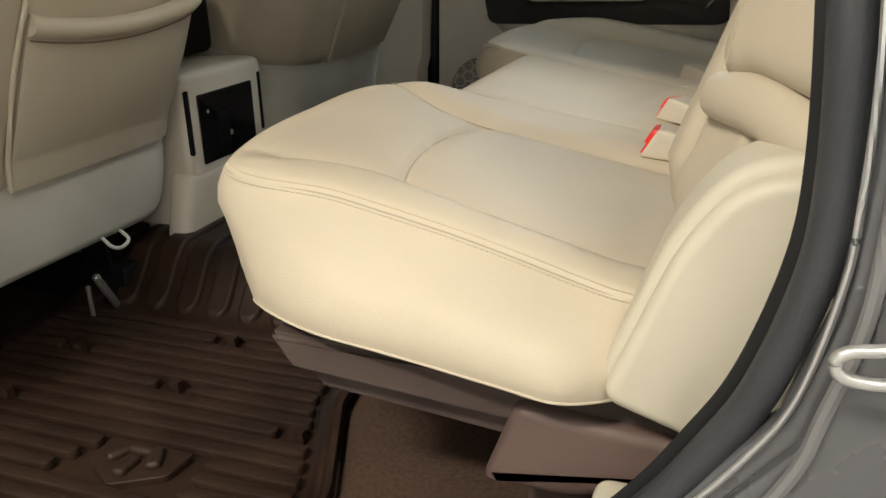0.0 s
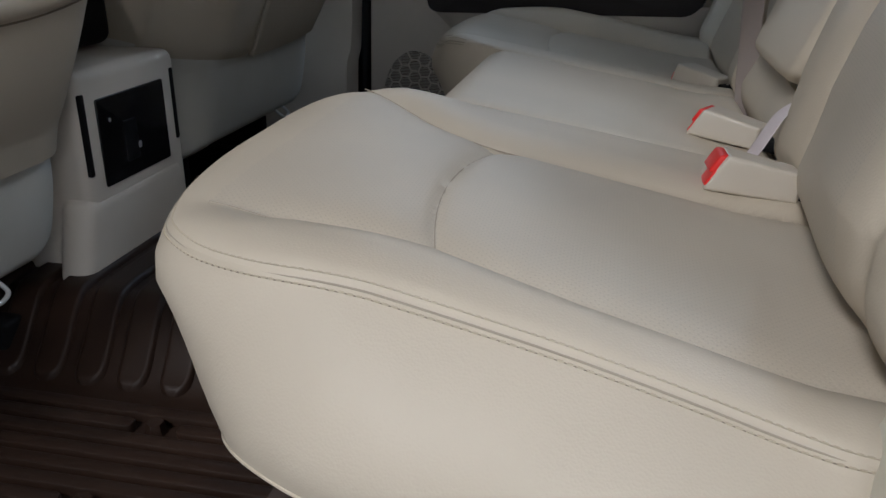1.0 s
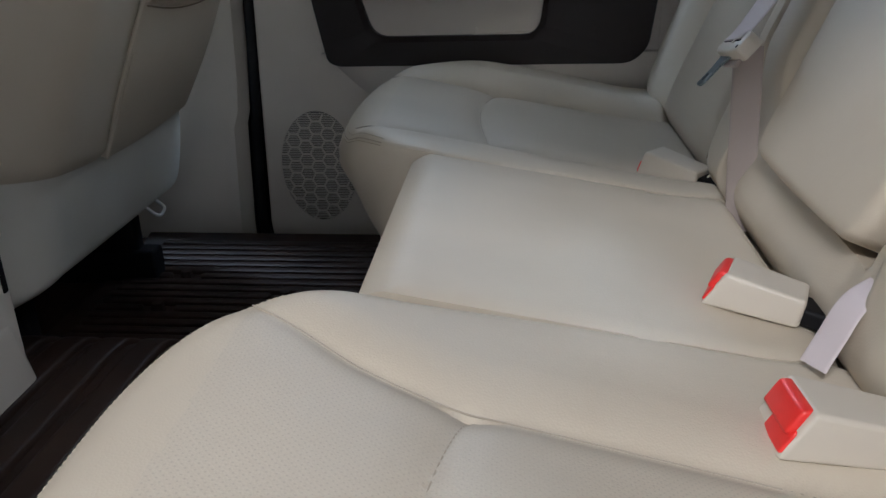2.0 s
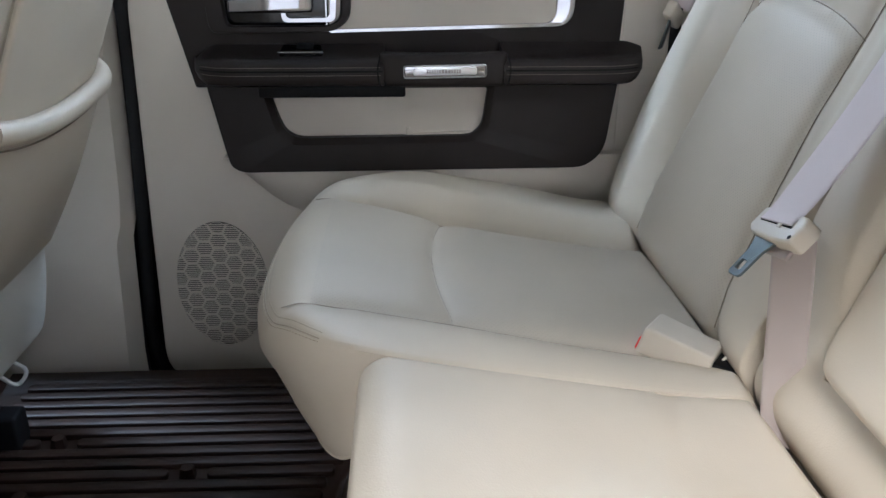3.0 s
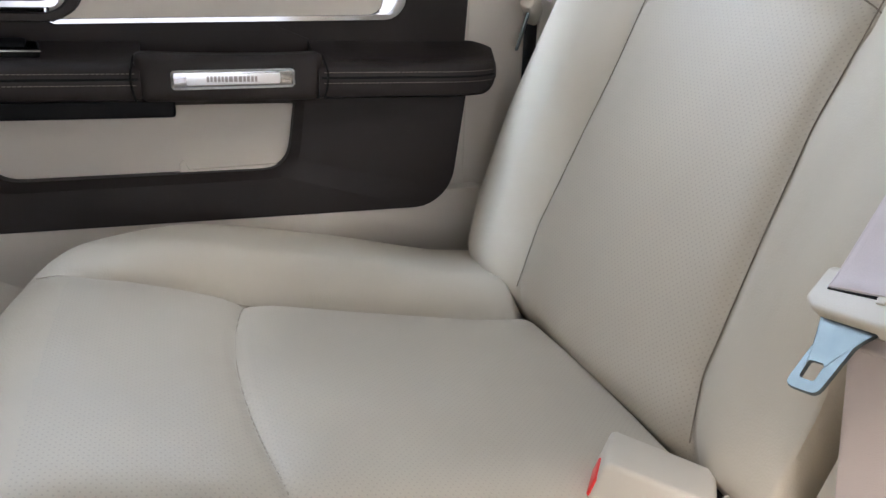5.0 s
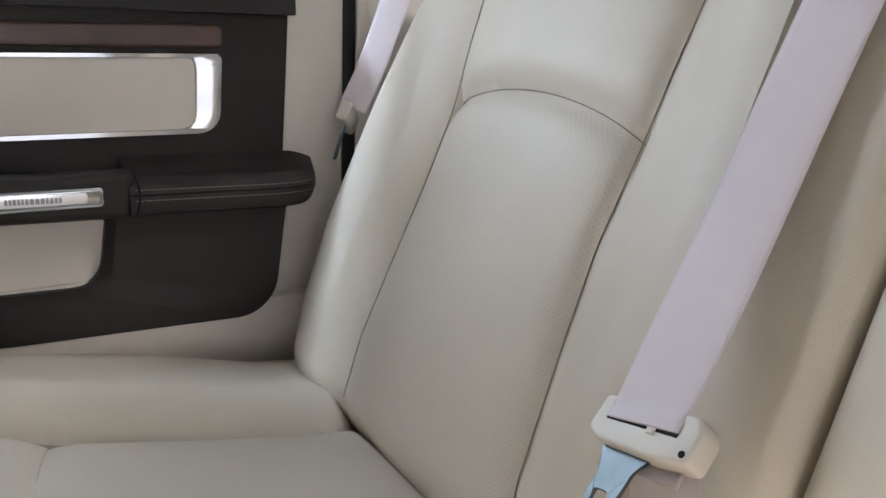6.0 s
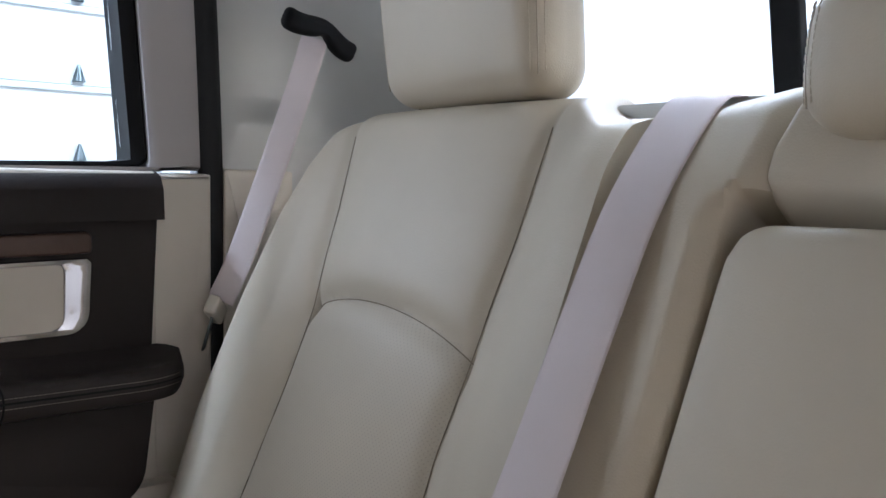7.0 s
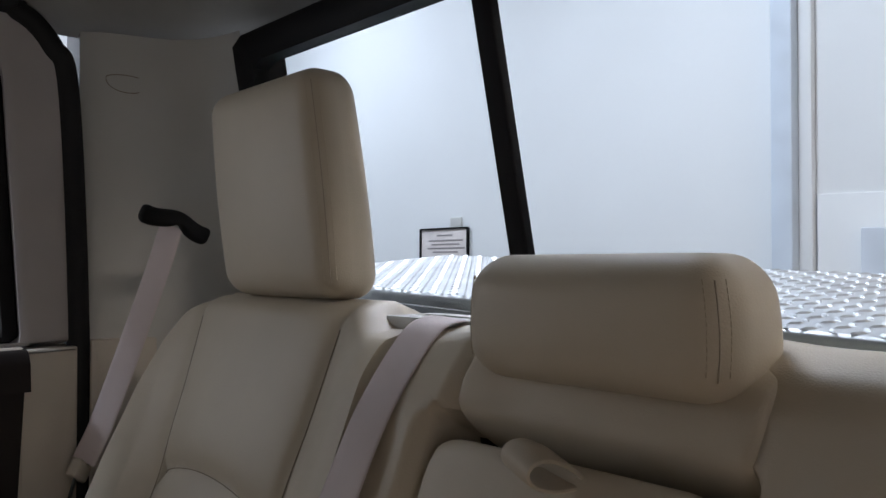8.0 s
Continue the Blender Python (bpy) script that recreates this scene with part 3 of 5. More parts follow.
part("armrest", back_block(0.273, 0.365, 0.075, 0.012, 0.7475, 0.5390, 0.031, lambda a, b, c: (a * (1 - 0.02 * abs(b) / 0.17 - 0.20 * (1 - math.sqrt(1 - min(1.0, max(0.0, (abs(b) - 0.1515) / 0.0312)) ** 2))), b, c + 0.006 * (1 - (a / 0.135) ** 2))), LEATHER, wide_back, "folded-up padded armrest")
PAD_NEAR = ([0.72, 0.734, 0.763, 0.789, 0.806, 0.85], [0.606, 0.603, 0.598, 0.594, 0.591, 0.586])
PAD_FAR = ([0.72, 0.727, 0.750, 0.769, 0.797, 0.816, 0.85], [0.862, 0.868, 0.882, 0.882, 0.873, 0.865, 0.850])
backrest_panel("upper_pad", wide_back, lambda z: interp(z, *PAD_NEAR), lambda z: interp(z, *PAD_FAR), 0.722, 0.846,
               lambda y, z: 0.006 * (1 - ((y - 0.74) / 0.14) ** 2) + 0.008 * step01(0.80, 0.875, y), deep=0.054, seg=(60, 90), edge=(0.020, 0.016), round_low=0.026, drop=lambda y: 0.004 + 0.018 * step01(0.72, 0.60, y))
LOOP = []
for k in range(61):
    a_ = 2 * math.pi * k / 60
    c_ = math.cos(a_)
    LOOP.append(Vector((0.028 * c_, 0.0, 0.0155 * math.sin(a_) * (1 - 0.25 * (1 + c_)))))
LOOP_UP = [Vector((0, 1, 0)).cross((LOOP[min(k + 1, 60)] - LOOP[max(k - 1, 0)]).normalized()) for k in range(61)]
LOOP_AT = Matrix.Translation((0.200, 0.739, 0.730)) @ Euler((radians(12), radians(16), radians(-14))).to_matrix().to_4x4() @ Matrix.Scale(0.84, 4)
part("pull_strap", move(tube(LOOP, 0, 12, flat=(0.0225, 0.0022), up=LOOP_UP), LOOP_AT), LEATHER, wide_back, "cream leather pull loop of the armrest")


def headrest(name, y, z0, z1, width, deep, x0, label, rake=0.0):
    """A padded block whose front lower edge lies at x0; its back is rounder than its front."""
    ob = thing(name, label, "headrest", (x0 + deep / 2, y, z0), "rear headrests")
    h = z1 - z0

    def warp(a, b, c):
        s = b / h + 0.5
        w = 1 + 0.05 * math.sin(s * math.pi) - 0.03 * s
        if c < 0:
            c *= 1 - 0.35 * max(0, s - 0.2)
            w *= 1 - 0.10 * (c / deep) ** 2 * 4 * 0.5
        return a * w, b, c + 0.008 * (1 - (2 * a / width) ** 2) * (1 - (2 * b / h) ** 2)

    def set_on(p):
        return Vector((x0 + deep / 2 - p[2] - rake * (p[1] / h + 0.5), y + p[0], z0 + h / 2 + p[1]))

    bm = rbox((width, h, deep), min(0.032, h * 0.3), 8, 10, warp)
    for v in bm.verts:
        v.co = set_on(v.co)
    part("pad", bm, LEATHER, ob)
    r = min(0.032, h * 0.3)
    for s in (-1, 1):
        def edge(q, m):
            pts = []
            for k in range(m):
                b = -h / 2 + r * 0.6 + (h - r * 1.2) * k / (m - 1)
                ang = radians(45) + q / r
                pts.append(set_on(warp(s * (width / 2 - r + r * math.sin(ang)), b, deep / 2 - r + r * math.cos(ang))))
            return pts
        part("seam", tube(edge(0, 50), 0.0006, 5), SEAM_SOFT, ob, "side seam")
        for q in (0.007, -0.007):
            part("stitching", stitches(edge(q, 300), 0.0050, 0.0005), THREAD, ob, "stitches beside the seam", kind="stuff")
    return ob


headrest("outer_headrest", 1.248, 0.828, 1.092, 0.258, 0.085, 0.280, "tall cream leather headrest on the backrest top", 0.03)
headrest("outer_headrest", 2 * MID - 1.248, 0.828, 1.092, 0.258, 0.085, 0.280, "tall cream leather headrest on the backrest top", 0.03)
headrest("middle_headrest", 0.732, 0.779, 0.876, 0.226, 0.100, 0.221, "low wide cream leather headrest over the armrest")


# ---- seat belts and buckles ----
def buckle(name, y, x, z, turn, label, back=0.5, proud=0.002, size=1.0, looped=False):
    """A rounded plastic buckle lying on the cushion, its leaning red face to the front."""
    ob = thing(name, label, "seat belt buckle", (x, y, z), "rear seat buckles")
    m = Matrix.Translation((x, y, z)) @ Euler((radians(-4), radians(9), radians(turn))).to_matrix().to_4x4() @ Matrix.Scale(size, 4)

    def lean(a, b, c):
        t = (a + 0.039) / 0.078
        return a + back * (c + 0.017) * (1 - t), b * (1.0 - 0.10 * t), c * (1.0 - 0.25 * t)

    def face(sx, sy, sz, dy, dz, out, r):
        bm = rbox((sx, sy, sz), r, 3, 2)
        for v in bm.verts:
            a, b, c = v.co.x, v.co.y + dy, v.co.z + dz
            v.co = Vector((-0.0375 - out + a + back * (c + 0.017), b, c))
        return move(bm, m)

    part("body", move(rbox((0.078, 0.050, 0.033), 0.004, 4, 4, lean), m), BUCKLE, ob, "beige plastic buckle housing")
    part("release_button", face(0.009, 0.041, 0.017, 0.0, 0.0070, proud, 0.003), RED, ob, "red release button")
    part("release_button", face(0.006, 0.030, 0.015, -0.008, -0.005, 0.0, 0.002), RED, ob, "lower part of the red button")
    part("mouth", face(0.005, 0.014, 0.010, 0.0150, -0.0070, -0.0005, 0.0015), BUCKLE, ob, "grey slot")
    part("stalk", move(move(rbox((0.04, 0.034, 0.016), 0.004, 3, 2), Matrix.Translation((0.050, 0, -0.004))), m), BLACK, ob, "black webbing stalk")
    if looped:
        part("anchor_loop", move(tube([Vector((0.056 + 0.012 * math.cos(q), 0.0, 0.0 + 0.012 * math.sin(q))) for q in np.linspace(0, 2 * math.pi, 24, endpoint=False)], 0.0016, 6, closed=True), m), BUCKLE, ob, "pale loop behind the buckle")
    return ob


buckle("seat_buckle", 0.486, 0.034, 0.301, 0, "beige seat belt buckle with a red button lying on the cushion", 0.42, size=1.08)
buckle("seat_buckle", 0.672, 0.034, 0.303, -22, "beige seat belt buckle with a red button on the middle cushion", 0.40)
buckle("seat_buckle", 1.056, 0.036, 0.291, -36, "beige seat belt buckle beside the far seat", 0.15, -0.004, looped=True)


def webbing(pts, n, up, half=0.0225):
    return tube(smooth_line(pts, n), 0, 12, flat=(half, 0.0009), up=up)


def band_threads(pts, n, up, half=0.0235):
    """Fine lengthwise ribs of woven webbing."""
    out = bmesh.new()
    line = smooth_line(pts, n)
    for k in range(13):
        off = (k / 12 - 0.5) * 1.85 * half
        moved = []
        for i, p in enumerate(line):
            t = (line[min(i + 1, n - 1)] - line[max(i - 1, 0)]).normalized()
            face = Vector(up[i])
            a = face - t * face.dot(t)
            a.normalize()
            moved.append(p + t.cross(a) * off + a * 0.00075)
        join(out, tube(moved, 0.00016, 4))
    return out


mid_belt = thing("middle_seat_belt", "grey-beige seat belt with a hanging latch over the backrest", "seat belt", (0.15, 1.0, 0.45))
BELT_LOW = [Vector((0.078, 0.942, 0.462)), Vector((0.080, 0.938, 0.42)), Vector((0.082, 0.932, 0.36)), Vector((0.085, 0.925, 0.29)), Vector((0.09, 0.92, 0.26))]
part("webbing", webbing(BELT_LOW, 30, (-0.75, -0.6, 0.1), 0.0190), WEBLOW, mid_belt, "lower end of the strap")
# the latch's own axes: across, up, out
ACR = (Vector((0.074, 0.904, 0.474)) - Vector((0.069, 0.980, 0.460))).normalized()
HOUSE = Vector((-0.62, -0.40, 0.66))
OUTW = HOUSE - ACR * HOUSE.dot(ACR)
OUTW.normalize()
UPW = OUTW.cross(ACR)
if UPW.z < 0:
    UPW = -UPW
LM = Matrix((ACR, UPW, OUTW)).transposed().to_4x4()
LM.translation = Vector((0.069, 0.942, 0.462))
LM = LM @ Matrix.Scale(0.92, 4)
BELT_UP = [Vector((0.350, 0.946, 0.796)), Vector((0.322, 0.946, 0.812)), Vector((0.290, 0.946, 0.816)), Vector((0.260, 0.946, 0.801)), Vector((0.212, 0.950, 0.736)), Vector((0.170, 0.953, 0.650)), Vector((0.124, 0.953, 0.556)), LM @ Vector((0.0, 0.026, 0.0100)), LM @ Vector((0.0, -0.001, 0.0116))]
FACES = [Vector((-0.70, -0.05, 0.70)).lerp(OUTW, step01(46, 58, k)) for k in range(60)]
part("webbing", webbing(BELT_UP, 60, FACES, 0.0245), WEB, mid_belt, "flat woven strap")
part("weave", band_threads(BELT_UP, 60, FACES, 0.0250), WEB, mid_belt, "lengthwise ribs of the weave", kind="stuff")
HOUSING = rounded([(-0.039, -0.010), (-0.036, 0.013), (0.035, 0.013), (0.040, 0.004), (0.038, -0.015), (0.012, -0.018), (-0.030, -0.016)], 0.004)
part("latch_housing", move(slab(HOUSING, 0.010, -0.008, 0.003, "z"), LM), BUCKLE, mid_belt, "beige plastic latch housing")
part("slot", move(slab(rounded([(-0.027, -0.0026), (0.026, -0.0026), (0.026, 0.0), (-0.027, 0.0)], 0.0005), 0.0107, 0.009, 0.0003, "z"), LM), BLACK, mid_belt, "dark slot of the latch")
part("tooth", move(rbox((0.006, 0.005, 0.002), 0.0008, 2, 2), LM @ Matrix.Translation((0.008, -0.0026, 0.0106))), BUCKLE, mid_belt, "small tooth in the slot")
part("rivet", move(slab([(0.0335 + 0.0022 * math.cos(a), -0.0105 + 0.0022 * math.sin(a)) for a in np.linspace(0, 6.28, 12, endpoint=False)], 0.0106, 0.009, 0.0004, "z"), LM), BLACK, mid_belt, "small dark rivet")
TONG = ring_plate(rounded([(-0.030, -0.012), (0.012, -0.014), (0.002, -0.026), (-0.002, -0.060), (-0.024, -0.060), (-0.022, -0.028)], 0.005), rounded([(-0.018, -0.042), (-0.008, -0.042), (-0.008, -0.053), (-0.018, -0.053)], 0.002), 0.0, 0.0025, 64, 0.0008)
for v in TONG.verts:
    v.co = Vector((v.co.x, v.co.z, 0.002 - v.co.y))
part("tongue", move(TONG, LM), STEEL, mid_belt, "steel latch tongue")
part("fold", move(rbox((0.043, 0.010, 0.005), 0.002, 3, 6, lambda a, b, c: (a, b, c + 0.0006 * math.sin(a * 900))), LM @ Matrix.Translation((0.006, -0.021, -0.006))), WEBLOW, mid_belt, "stitched fold of the strap under the latch")

side_belt = thing("side_seat_belt", "pinkish-grey seat belt hanging from the pillar guide", "seat belt", (0.2, 1.55, 0.55))
SIDE = [Vector((0.276, 1.530, 0.925)), Vector((0.258, 1.536, 0.86)), Vector((0.222, 1.552, 0.74)), Vector((0.193, 1.572, 0.64)), Vector((0.174, 1.588, 0.585))]
part("webbing", webbing(SIDE, 40, (-0.75, -0.65, 0), 0.0185), WEB, side_belt, "flat woven strap")


def pillar_guide():
    """A wavy bar across the strap, notched on its lower edge."""
    p, q = Vector((0.220, 1.501, 0.946)), Vector((0.330, 1.522, 0.913))
    t = (q - p).normalized()
    out = Vector((-0.62, -0.75, 0.05))
    out = (out - t * out.dot(t)).normalized()
    up = out.cross(t)
    up = up if up.z > 0 else -up
    bm = rbox(((q - p).length, 0.027, 0.020), 0.009, 5, 14, lambda a, b, c: (a, b + 0.004 * math.cos(a * 70) + 0.007 * bell(a - 0.004, 0.010) * step01(0.0, -0.012, b), c))
    m = Matrix((t, up, out)).transposed().to_4x4()
    m.translation = (p + q) / 2
    return move(bm, m)


part("guide", pillar_guide(), BLACK, side_belt, "black plastic pillar guide")
part("latch_housing", move(rbox((0.016, 0.060, 0.026), 0.005, 4, 3), Matrix.Translation((0.169, 1.593, 0.572)) @ Euler((radians(-25), radians(15), radians(-40))).to_matrix().to_4x4()), BUCKLE, side_belt, "beige plastic latch housing")
part("tongue", move(rbox((0.003, 0.020, 0.05), 0.001, 2, 2), Matrix.Translation((0.158, 1.590, 0.545)) @ Euler((0, radians(15), radians(-30))).to_matrix().to_4x4()), STEEL, side_belt, "steel latch tongue")

near_strap = thing("lap_strap", "pale seat belt strap rising beside the buckle", "seat belt", (0.09, 0.6, 0.31))
part("webbing", webbing([Vector((0.044, 0.560, 0.298)), Vector((0.056, 0.567, 0.318)), Vector((0.072, 0.576, 0.342)), Vector((0.100, 0.584, 0.358))], 20, (-0.9, -0.1, 0.4), 0.0165), WEB, near_strap, "flat woven strap")


# ---- far rear door ----
door = thing("door_1", "closed rear door with beige panel, dark brown armrest and chrome trim", "car door", (-0.28, 1.62, -0.05), kind="structure")
PANEL = rounded([(-0.685, -0.075), (0.105, -0.075), (0.105, 0.75), (-0.60, 0.75), (-0.668, 0.60)], [0.07, 0.02, 0.006, 0.006, 0.03], 8)
part("door_panel", slab(PANEL, 1.625, 1.70, 0.008), TRIM, door, "beige moulded plastic panel")


def door_bulge():
    """The swollen lower part of the panel under the dark band."""
    def fn(u, v):
        x = -0.54 + 0.66 * (u + 1) / 2
        z = 0.16 + 0.22 * (v + 1) / 2
        lowz = interp(x, [-0.54, -0.46, -0.40, 0.12], [0.345, 0.265, 0.235, 0.23])
        z = lowz + (0.350 - lowz) * (v + 1) / 2
        t = (v + 1) / 2
        return (x, 1.628 - 0.028 * math.sin(min(1.0, t * 1.25) * math.pi / 2), z)
    bm, rows = sheet(fn, np.linspace(-1, 1, 30), np.linspace(-1, 1, 14))
    skirt(bm, rows, [lambda p: Vector((p.x, 1.64, p.z))])
    return bm


part("door_bulge", door_bulge(), TRIM, door, "swollen beige lower panel")
BAND = rounded([(-0.559, 0.482), (-0.530, 0.335), (-0.512, 0.325), (0.050, 0.328), (0.080, 0.355), (0.096, 0.484)], [0.004, 0.008, 0.02, 0.03, 0.03, 0.004])
POCK = rounded([(-0.462, 0.460), (-0.436, 0.380), (-0.124, 0.383), (-0.114, 0.460)], [0.004, 0.03, 0.03, 0.004])
part("dark_band", ring_plate(BAND, POCK, 1.597, 1.63, 160, 0.010, 0.03, (0.06, 0.22)), DARK, door, "dark brown lower door band")
part("pocket_back", slab([(-0.49, 0.36), (-0.09, 0.36), (-0.09, 0.48), (-0.49, 0.48)], 1.622, 1.6245, 0.001), TRIM, door, "beige back of the map pocket")
part("pocket_lip", slab(rounded([(-0.452, 0.368), (-0.245, 0.374), (-0.245, 0.392), (-0.240, 0.396), (-0.235, 0.384), (-0.115, 0.388), (-0.112, 0.380), (-0.45, 0.366)], 0.002, 3), 1.6165, 1.6215, 0.001), TRIM, door, "beige pocket lip")
UPPER = rounded([(-0.575, 0.46), (0.092, 0.46), (0.106, 0.745), (-0.64, 0.735)], [0.004, 0.004, 0.012, 0.01])
part("upper_panel", slab(UPPER, 1.618, 1.6235, 0.004), DARK, door, "dark brown upper door panel")
SILLT = [(1.60, 0.690), (1.604, 0.728), (1.615, 0.744), (1.64, 0.751), (1.70, 0.753), (1.70, 0.69)]
sb = bmesh.new()
a_ = [sb.verts.new((-0.64, y, z - 0.012)) for y, z in SILLT]
b_ = [sb.verts.new((0.106, y, z)) for y, z in SILLT]
for k in range(len(SILLT)):
    sb.faces.new((a_[k], a_[(k + 1) % 6], b_[(k + 1) % 6], b_[k]))
sb.faces.new(a_), sb.faces.new(list(reversed(b_)))
part("window_ledge", sb, DARK, door, "dark brown padded window ledge")
INS_O = rounded([(-0.365, 0.5435), (0.004, 0.5525), (0.019, 0.567), (0.023, 0.6445), (-0.365, 0.6345)], [0.003, 0.02, 0.02, 0.006, 0.003])
INS_I = rounded([(-0.360, 0.5505), (-0.024, 0.5590), (-0.014, 0.567), (-0.012, 0.637), (-0.360, 0.6285)], [0.003, 0.012, 0.012, 0.006, 0.003])
part("chrome_surround", ring_plate(INS_O, INS_I, 1.610, 1.618, 120, 0.003), CHROME, door, "polished chrome surround")
part("cream_inlay", slab(rounded([(-0.362, 0.546), (-0.014, 0.556), (-0.006, 0.566), (-0.008, 0.639), (-0.362, 0.629)], 0.010), 1.6115, 1.6165, 0.004), TRIM, door, "beige padded inlay")
part("wood_strip", slab(rounded([(-0.37, 0.640), (0.022, 0.650), (0.022, 0.676), (-0.37, 0.664)], [0.003, 0.006, 0.010, 0.003]), 1.608, 1.618, 0.004), WOODT, door, "brown wood-tone strip")
# inner handle
BEZ = rounded([(-0.540, 0.545), (-0.352, 0.547), (-0.328, 0.564), (-0.324, 0.607), (-0.338, 0.655), (-0.555, 0.655)], [0.012, 0.018, 0.018, 0.018, 0.012, 0.012])
HOLE = rounded([(-0.515, 0.556), (-0.360, 0.556), (-0.343, 0.566), (-0.340, 0.612), (-0.356, 0.642), (-0.522, 0.642)], 0.010)
handle = part("door_handle", ring_plate(BEZ, HOLE, 1.600, 1.618, 96, 0.004, 0.016), DARK, door, "dark handle bezel with a chrome lever")
part("cup", slab(HOLE, 1.6165, 1.6175, 0.0005), GLOSS, handle, "gloss black handle cup")
part("lever", move(rbox((0.128, 0.014, 0.032), 0.006, 5, 8, lambda a, b, c: (a, b - 0.014 * (1 - (a / 0.075) ** 2), c * (0.85 + 0.25 * a / 0.064) + 0.004 * a / 0.064)), Matrix.Translation((-0.446, 1.600, 0.590))), CHROME, handle, "polished chrome lever")
part("lever_surround", ring_plate(rounded([(-0.432, 0.560), (-0.350, 0.561), (-0.346, 0.614), (-0.434, 0.615)], 0.010), rounded([(-0.424, 0.567), (-0.360, 0.568), (-0.357, 0.606), (-0.425, 0.607)], 0.008), 1.606, 1.6165, 80, 0.002), CHROME, handle, "chrome ring behind the lever")


def even(pts, n):
    """An open line resampled to n points, evenly by length."""
    p = np.array(pts, float)
    d = np.r_[0, np.cumsum(np.hypot(*np.diff(p, axis=0).T))]
    q = np.linspace(0, d[-1], n)
    return list(zip(np.interp(q, d, p[:, 0]).tolist(), np.interp(q, d, p[:, 1]).tolist()))


def arm_front(x, x0, x1, nose0, nose1):
    """How far the armrest's front edge stands from the door, with rounded free ends."""
    y = 1.545
    for end, nose in ((x - x0, nose0), (x1 - x, nose1)):
        if nose > 0.01 and end < nose:
            y = max(y, 1.612 - 0.067 * math.sqrt(max(0.0, 1 - (1 - max(0.0, end) / nose) ** 2.4)))
    return y


def arm_body(x0, x1, nose0, nose1, dish):
    """A padded armrest: a low stitched front, a top that climbs to the door, dished where dish says."""
    bm = bmesh.new()
    n, rows = 70, []
    for k in range(n + 1):
        q = 0.5 - 0.5 * math.cos(math.pi * k / n)
        x = x0 + (x1 - x0) * q
        f = arm_front(x, x0, x1, nose0, nose1)
        end = min((x - x0) / 0.03 if nose0 > 0.01 else 9, (x1 - x) / 0.03 if nose1 > 0.01 else 9, 1.0)
        low = 0.472 + 0.020 * (1 - max(0.0, end)) ** 2
        fall = (0.028 if dish < 0.003 else 0.010) * (1 - max(0.0, min(1.0, end * 0.5))) ** 3
        sag = dish * step01(0.0, 0.3, min(q, 1 - q) * 1.6)
        prof = [(1.620, low), (f + 0.012, low), (f + 0.004, low + 0.003), (f + 0.0005, low + 0.010), (f, 0.490), (f + 0.0005, 0.500), (f + 0.003, 0.506),
                (f + 0.009, 0.5105), (f + (1.62 - f) * 0.32, 0.5155 - sag * 0.6 - fall * 0.4), (f + (1.62 - f) * 0.55, 0.521 - sag - fall * 0.6), (f + (1.62 - f) * 0.78, 0.527 - sag * 0.5 - fall * 0.8), (1.620, 0.531 - fall)]
        rows.append([bm.verts.new((x, min(y, 1.62), z)) for y, z in prof])
    m = len(rows[0])
    for a, b in zip(rows, rows[1:]):
        for i in range(m):
            bm.faces.new((a[i], a[(i + 1) % m], b[(i + 1) % m], b[i]))
    bm.faces.new(rows[0]), bm.faces.new(list(reversed(rows[-1])))
    return bm


ARMS = ((-0.570, -0.277, 0.085, 0.0), (-0.096, 0.130, 0.0, 0.085))
part("armrest", arm_body(*ARMS[0], 0.001), DARK, door, "stitched dark brown armrest")
part("rear_armrest", arm_body(*ARMS[1], 0.006), DARK, door, "stitched dark brown rear armrest with a dished top")


def grip():
    """The pull grip: a bowed bar, rounder on top, flared where it meets the armrests."""
    def warp(a, b, c):
        t = abs(a) / 0.097
        return a * (1 + 0.03 * (c / 0.025)), b + 0.006 * t ** 3 * (b < 0), c * (1 + 0.03 * t ** 4) - 0.002 * (1 - t * t) * (c > 0)
    return move(rbox((0.190, 0.038, 0.050), 0.010, 6, 10, warp), Matrix.Translation((-0.1865, 1.561, 0.497)))


part("pull_grip", grip(), DARK, door, "dark brown pull grip")
for jx, bow in ((-0.2822, -0.004), (-0.0908, 0.004)):
    joint = [Vector((jx + bow * math.sin(q * math.pi), 1.5440 + 0.012 * max(0.0, q - 0.75) / 0.25, 0.474 + 0.044 * q)) for q in np.linspace(0, 1, 16)]
    part("joint", tube(smooth_line(joint, 40), 0.0013, 6), BLACK, door, "dark curved joint between grip and armrest")
part("grip_floor", block((-0.29, 1.575, 0.470), (-0.085, 1.62, 0.488), 0.004), DARK, door)
for x0, x1, n0, n1 in ARMS:
    xs = np.linspace(x0 + 0.016 if n0 else x0 + 0.002, x1 - 0.016 if n1 else x1 - 0.002, 60)
    line = [(x, arm_front(x, x0, x1, n0, n1)) for x in xs]
    for z in (0.5015, 0.4900):
        row = [Vector((x, y - 0.0006, z)) for x, y in even(line, 900)]
        part("stitching", stitches(row, 0.0046, 0.00042), DARKSTITCH, door, "tan stitches along the armrest", kind="stuff")
    part("seam", tube([Vector((x, y - 0.0003, 0.4958)) for x, y in even(line, 120)], 0.0013, 5), BLACK, door, "dark seam")
badge = part("badge", slab(rounded([(-0.247, 0.4865), (-0.124, 0.4885), (-0.124, 0.5060), (-0.247, 0.5040)], 0.004), 1.5395, 1.545, 0.002), CHROME, door, "bright metal badge with unreadable lettering")
